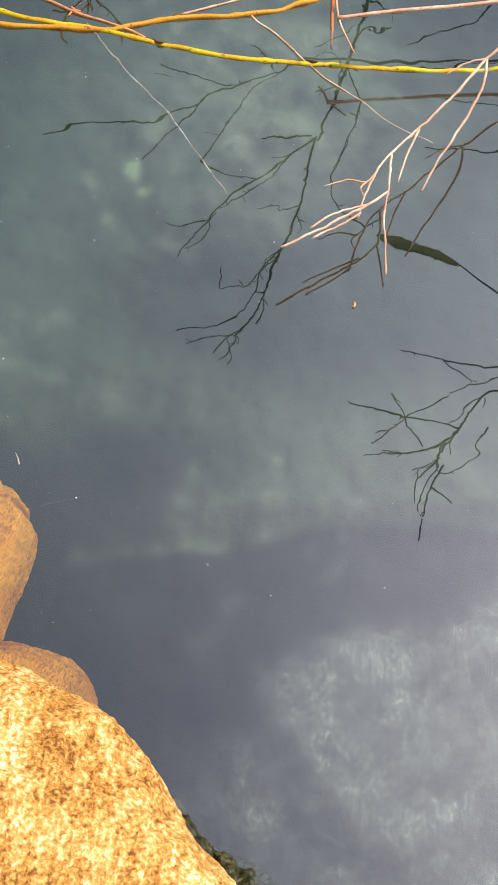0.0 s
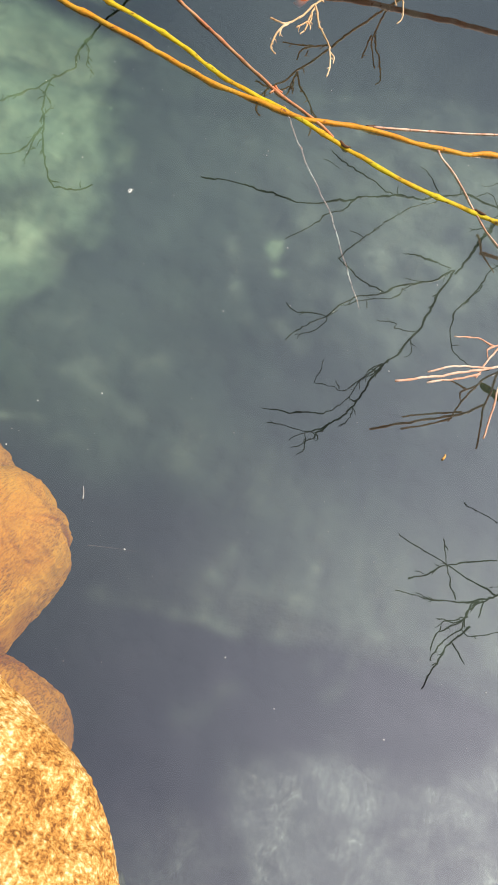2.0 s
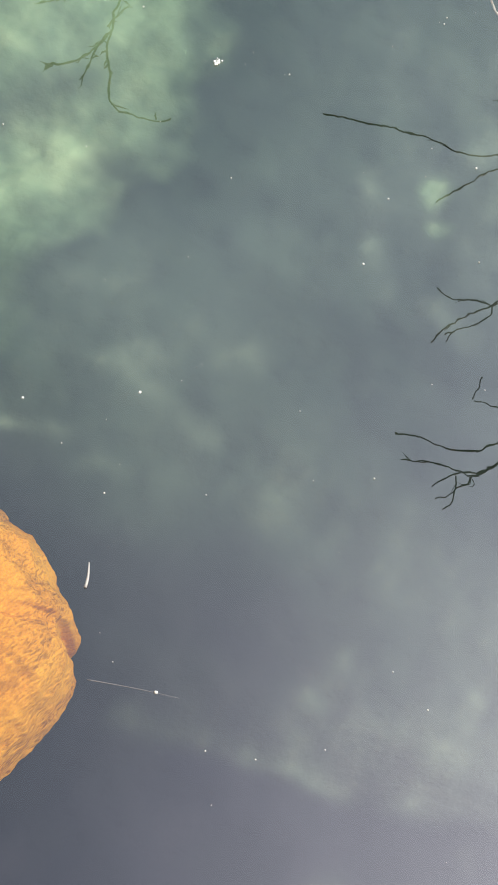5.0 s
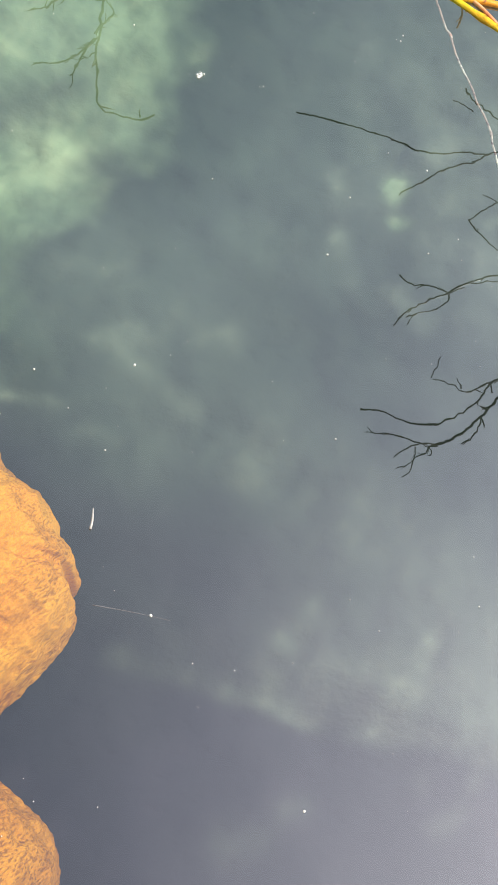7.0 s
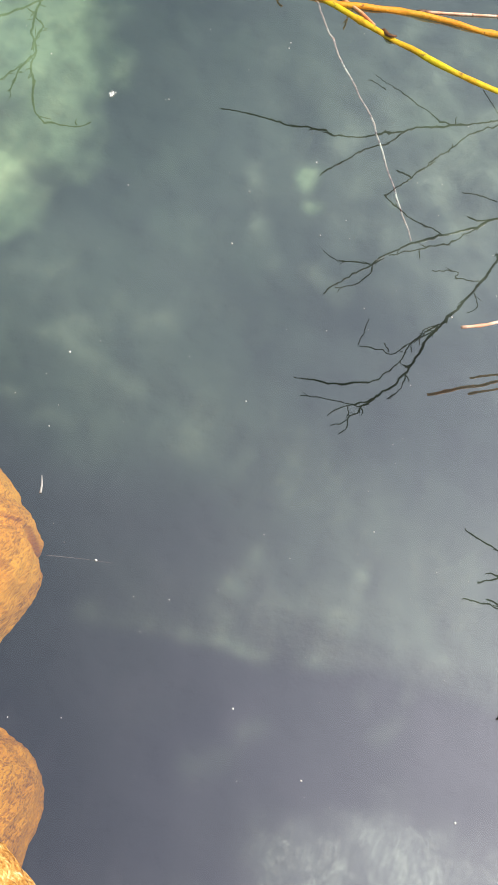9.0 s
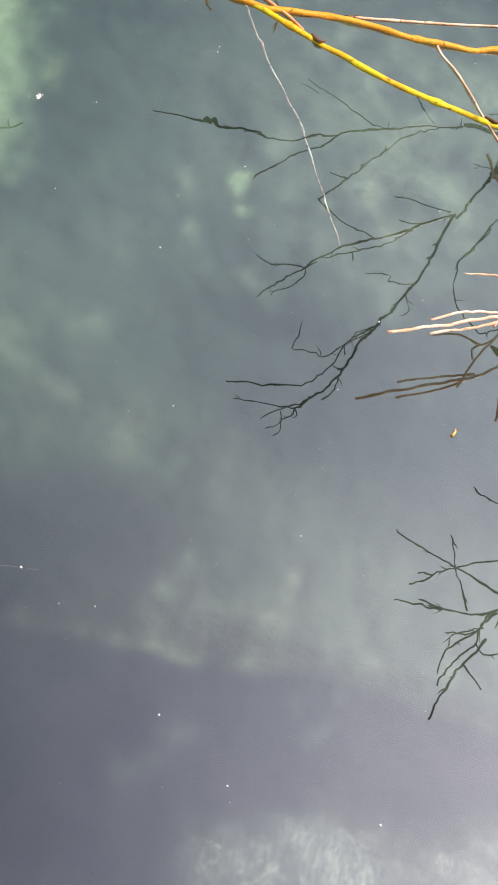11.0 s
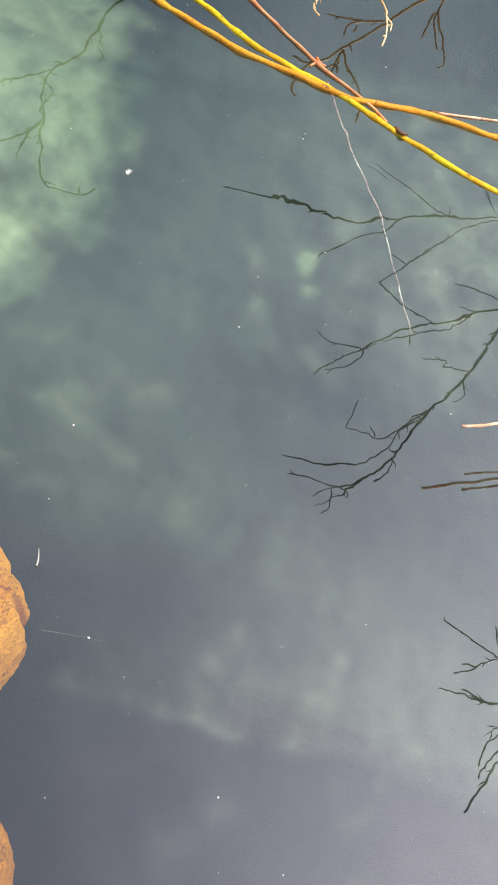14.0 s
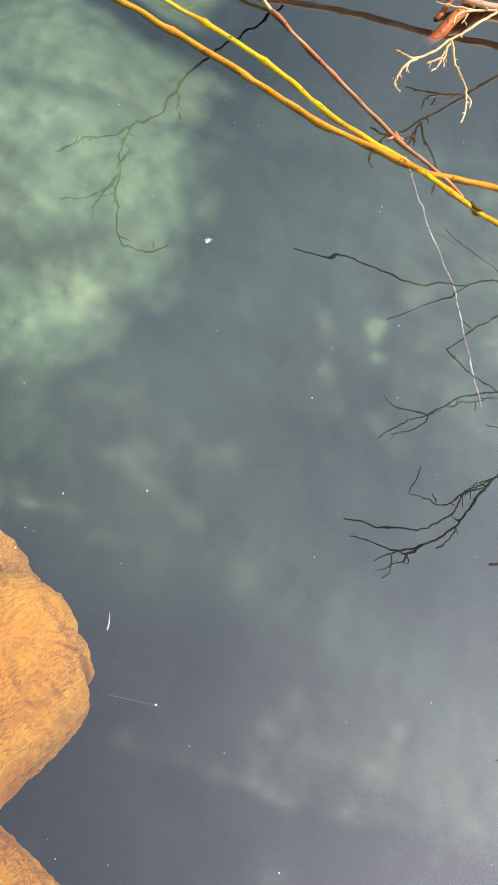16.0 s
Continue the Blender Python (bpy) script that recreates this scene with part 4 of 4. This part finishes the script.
# the limbs above them
hanging_twigs(bush, [
    ([(0.104, 1.748), (0.133, 1.854), (0.147, 1.915), (0.162, 1.960), (0.180, 2.047), (0.194, 2.108), (0.207, 2.186), (0.211, 2.237), (0.219, 2.339), (0.228, 2.458)], 0.0036, 0.0060),
    ([(0.164, 1.956), (0.232, 1.958), (0.306, 1.970), (0.380, 1.982), (0.515, 2.021)], 0.0014, 0.0020),
    ([(0.164, 1.956), (0.174, 1.920), (0.191, 1.872), (0.189, 1.829), (0.171, 1.776), (0.152, 1.706), (0.133, 1.652)], 0.0020, 0.0016),
    ([(0.133, 1.652), (0.142, 1.595), (0.170, 1.554), (0.210, 1.527), (0.240, 1.544)], 0.0016, 0.0014),
    ([(0.195, 2.099), (0.159, 2.077), (0.135, 2.064), (0.100, 2.025)], 0.0016, 0.0011),
    ([(0.170, 1.978), (0.145, 1.940), (0.143, 1.889)], 0.0018, 0.0011),
    ([(0.207, 2.177), (0.191, 2.141), (0.168, 2.125)], 0.0016, 0.0010),
    ([(0.207, 2.186), (0.238, 2.182), (0.266, 2.145), (0.303, 2.164)], 0.0016, 0.0010),
    ([(0.194, 2.108), (0.216, 2.145), (0.251, 2.176), (0.263, 2.111)], 0.0015, 0.0010),
    ([(0.148, 1.907), (0.117, 1.893), (0.099, 1.889)], 0.0014, 0.0010),
    ([(0.293, 2.052), (0.360, 2.080), (0.432, 2.114), (0.472, 2.162), (0.512, 2.219)], 0.0014, 0.0024),
    ([(0.403, 2.201), (0.448, 2.225), (0.510, 2.242)], 0.0014, 0.0020),
    ([(0.360, 1.897), (0.447, 1.884), (0.511, 1.872)], 0.0013, 0.0020),
    ([(0.330, 1.742), (0.408, 1.745), (0.482, 1.752), (0.541, 1.790)], 0.0013, 0.0022),
    ([(0.484, 1.752), (0.492, 1.710), (0.508, 1.668)], 0.0015, 0.0011),
    ([(0.156, 1.933), (0.139, 1.989), (0.114, 2.010), (0.085, 1.980)], 0.0016, 0.0011),
    ([(0.212, 2.203), (0.183, 2.249), (0.130, 2.274), (0.089, 2.317)], 0.0022, 0.0014),
    ([(0.180, 2.047), (0.209, 2.077), (0.258, 2.090)], 0.0016, 0.0010),
], 4)
# the tangle of crossing twigs nearer the boulder
hanging_twigs(bush, [
    ([(0.459, 1.150), (0.429, 1.138), (0.403, 1.106), (0.384, 1.067), (0.346, 1.031), (0.321, 1.023)], 0.0030, 0.0020),
    ([(0.384, 1.067), (0.348, 1.071), (0.314, 1.082), (0.283, 1.087), (0.251, 1.092), (0.222, 1.098), (0.198, 1.103), (0.180, 1.112)], 0.0024, 0.0013),
    ([(0.259, 1.133), (0.272, 1.111), (0.283, 1.087), (0.291, 1.066), (0.303, 1.046), (0.316, 1.025)], 0.0012, 0.0013),
    ([(0.365, 1.137), (0.340, 1.122), (0.315, 1.108), (0.283, 1.087), (0.260, 1.062), (0.239, 1.043), (0.224, 1.031)], 0.0016, 0.0015),
    ([(0.255, 1.056), (0.230, 1.053)], 0.0013, 0.0010),
    ([(0.361, 1.035), (0.321, 1.023), (0.296, 1.014), (0.267, 1.014), (0.245, 1.016)], 0.0018, 0.0011),
    ([(0.321, 1.022), (0.291, 1.014), (0.257, 1.009), (0.206, 0.997)], 0.0015, 0.0011),
    ([(0.346, 1.029), (0.340, 1.001), (0.324, 0.988), (0.297, 0.981)], 0.0018, 0.0011),
    ([(0.340, 1.001), (0.309, 0.982), (0.307, 0.962)], 0.0014, 0.0010),
    ([(0.361, 1.035), (0.362, 1.012)], 0.0015, 0.0011),
    ([(0.384, 1.067), (0.366, 1.043), (0.343, 1.016), (0.342, 0.982), (0.325, 0.956), (0.314, 0.931), (0.305, 0.896)], 0.0020, 0.0014),
    ([(0.339, 0.980), (0.363, 0.974), (0.403, 1.000), (0.418, 1.024), (0.413, 1.045), (0.435, 1.072)], 0.0014, 0.0011),
    ([(0.429, 1.138), (0.399, 1.122), (0.383, 1.088), (0.367, 1.076)], 0.0018, 0.0011),
    ([(0.429, 1.133), (0.428, 1.117)], 0.0016, 0.0011),
    ([(0.471, 1.206), (0.432, 1.203), (0.418, 1.210), (0.383, 1.206), (0.354, 1.211), (0.330, 1.218), (0.301, 1.223), (0.273, 1.228)], 0.0022, 0.0012),
    ([(0.354, 1.211), (0.365, 1.196), (0.387, 1.185), (0.396, 1.170), (0.413, 1.166)], 0.0015, 0.0010),
    ([(0.470, 1.187), (0.430, 1.167), (0.401, 1.159), (0.380, 1.146), (0.366, 1.143)], 0.0018, 0.0011),
    ([(0.354, 0.990), (0.332, 0.946), (0.320, 0.903), (0.310, 0.865), (0.305, 0.841)], 0.0026, 0.0015),
    ([(0.345, 1.004), (0.317, 0.973), (0.304, 0.950), (0.301, 0.917)], 0.0022, 0.0013),
    ([(0.332, 0.946), (0.349, 0.932), (0.367, 0.915)], 0.0018, 0.0012),
], 5)
base = bush.location
part("leaf", leaf_blade([Vector(q) - base for q in ((0.23, 1.497, 0.55), (0.28, 1.483, 0.55), (0.357, 1.454, 0.55), (0.39, 1.438, 0.55))], 0.0105), LEAF, bush, "withered olive leaf")
stem_part("twig", bush, [(0.39, 1.438, 0.55), (0.43, 1.41, 0.56), (0.52, 1.38, 0.6), (0.7, 1.4, 0.68)], 0.0014, 0.003, GREY_BARK, sides=6, wobble=0.003)
bush = empty("bare_bush", (-0.8, 2.9, 0.2), "leafless dark bush on the far bank", "bush")
stem_part("trunk", bush, [(-0.8, 2.9, 0.1), (-0.82, 2.7, 0.4), (-0.80, 2.45, 0.55), (-0.805, 2.29, 0.55)], 0.005, 0.0028, GREY_BARK, wobble=0.01)
for points, r0, r1 in [
    ([(-0.805, 2.291, 0.550), (-0.841, 2.073, 0.550), (-0.855, 1.967, 0.550), (-0.841, 1.859, 0.550), (-0.869, 1.790, 0.550), (-0.824, 1.669, 0.550), (-0.781, 1.596, 0.550), (-0.738, 1.541, 0.550), (-0.715, 1.536, 0.550), (-0.666, 1.570, 0.550)], 0.0036, 0.0017),
    ([(-0.827, 1.675, 0.550), (-0.821, 1.610, 0.550), (-0.816, 1.563, 0.550)], 0.0022, 0.0012),
    ([(-0.869, 1.790, 0.550), (-0.913, 1.729, 0.550), (-0.948, 1.667, 0.550)], 0.0024, 0.0014),
    ([(-0.853, 1.958, 0.550), (-0.827, 1.898, 0.550), (-0.799, 1.861, 0.550)], 0.0018, 0.001),
    ([(-0.820, 1.662, 0.550), (-0.842, 1.587, 0.550), (-0.879, 1.552, 0.550)], 0.002, 0.001),
    ([(-0.840, 1.678, 0.550), (-0.833, 1.739, 0.550), (-0.866, 1.752, 0.550)], 0.0018, 0.001),
]:
    stem_part("twig", bush, points, r0 * 0.95, r1 * 0.90, GREY_BARK, sides=6, wobble=0.008, knots=0.7, spurs=4 + int(1.5 * len(points)), seed=points[0][1] * 30, step=0.008, knot_every=0.035, crook=0.0032)

# ---- small things afloat ----
def blob(bm, place, r, squash=0.6):
    m = Matrix.Translation(place) @ Matrix.Diagonal((r, r * random.uniform(0.7, 1.2), r * squash, 1))
    bmesh.ops.create_icosphere(bm, subdivisions=1, radius=1.0, matrix=m)


rng = random.Random(4)
bm = bmesh.new()
for _ in range(340):
    big = 1.9 if rng.random() < 0.15 else 1.0
    blob(bm, (rng.uniform(-0.7, 0.45), rng.uniform(0.42, 1.6), 0.0005), 0.00065 * rng.uniform(0.5, 1.0) * big)
thing("floating_fluff", bm, SPECK, "tiny white specks of fluff floating on the pond", "debris", kind="stuff")


def sliver(points, r, material, name, label, category):
    base = Vector(points[0])
    ob = empty(name, base, label, category)
    stem_part("strand", ob, points, r, r * 0.4, material, sides=6, step=0.003)
    return ob


# stands for a small pale shape that moves like a fish
sliver([(-0.283, 0.654, 0.001), (-0.285, 0.661, 0.002), (-0.290, 0.671, 0.001)], 0.0011, SLIVER_GREY, "white_sliver", "small white fish-like sliver on the water", "debris")
sliver([(0.129, 0.924, 0.001), (0.131, 0.929, 0.002), (0.130, 0.933, 0.001)], 0.0018, CHIP, "bud_scale", "small orange bud scale floating on the water", "debris")
ob = sliver([(-0.250, 0.600, 0.0), (-0.22, 0.610, 0.0), (-0.192, 0.618, 0.0)], 0.00045, THREAD, "fine_thread", "fine grey thread with a white drop on the water", "debris")
bm = bmesh.new()
blob(bm, Vector((-0.207, 0.614, 0.001)) - ob.location, 0.0015)
part("drop", bm, SPECK, ob, "white drop")
bm = bmesh.new()
for k in range(22):
    blob(bm, (-0.437 + rng.gauss(0, 0.0021), 1.145 + rng.gauss(0, 0.0024), 0.001), rng.uniform(0.0006, 0.0014))
thing("fluff_tuft", bm, SPECK, "small white tuft of fluff floating on the water", "debris")
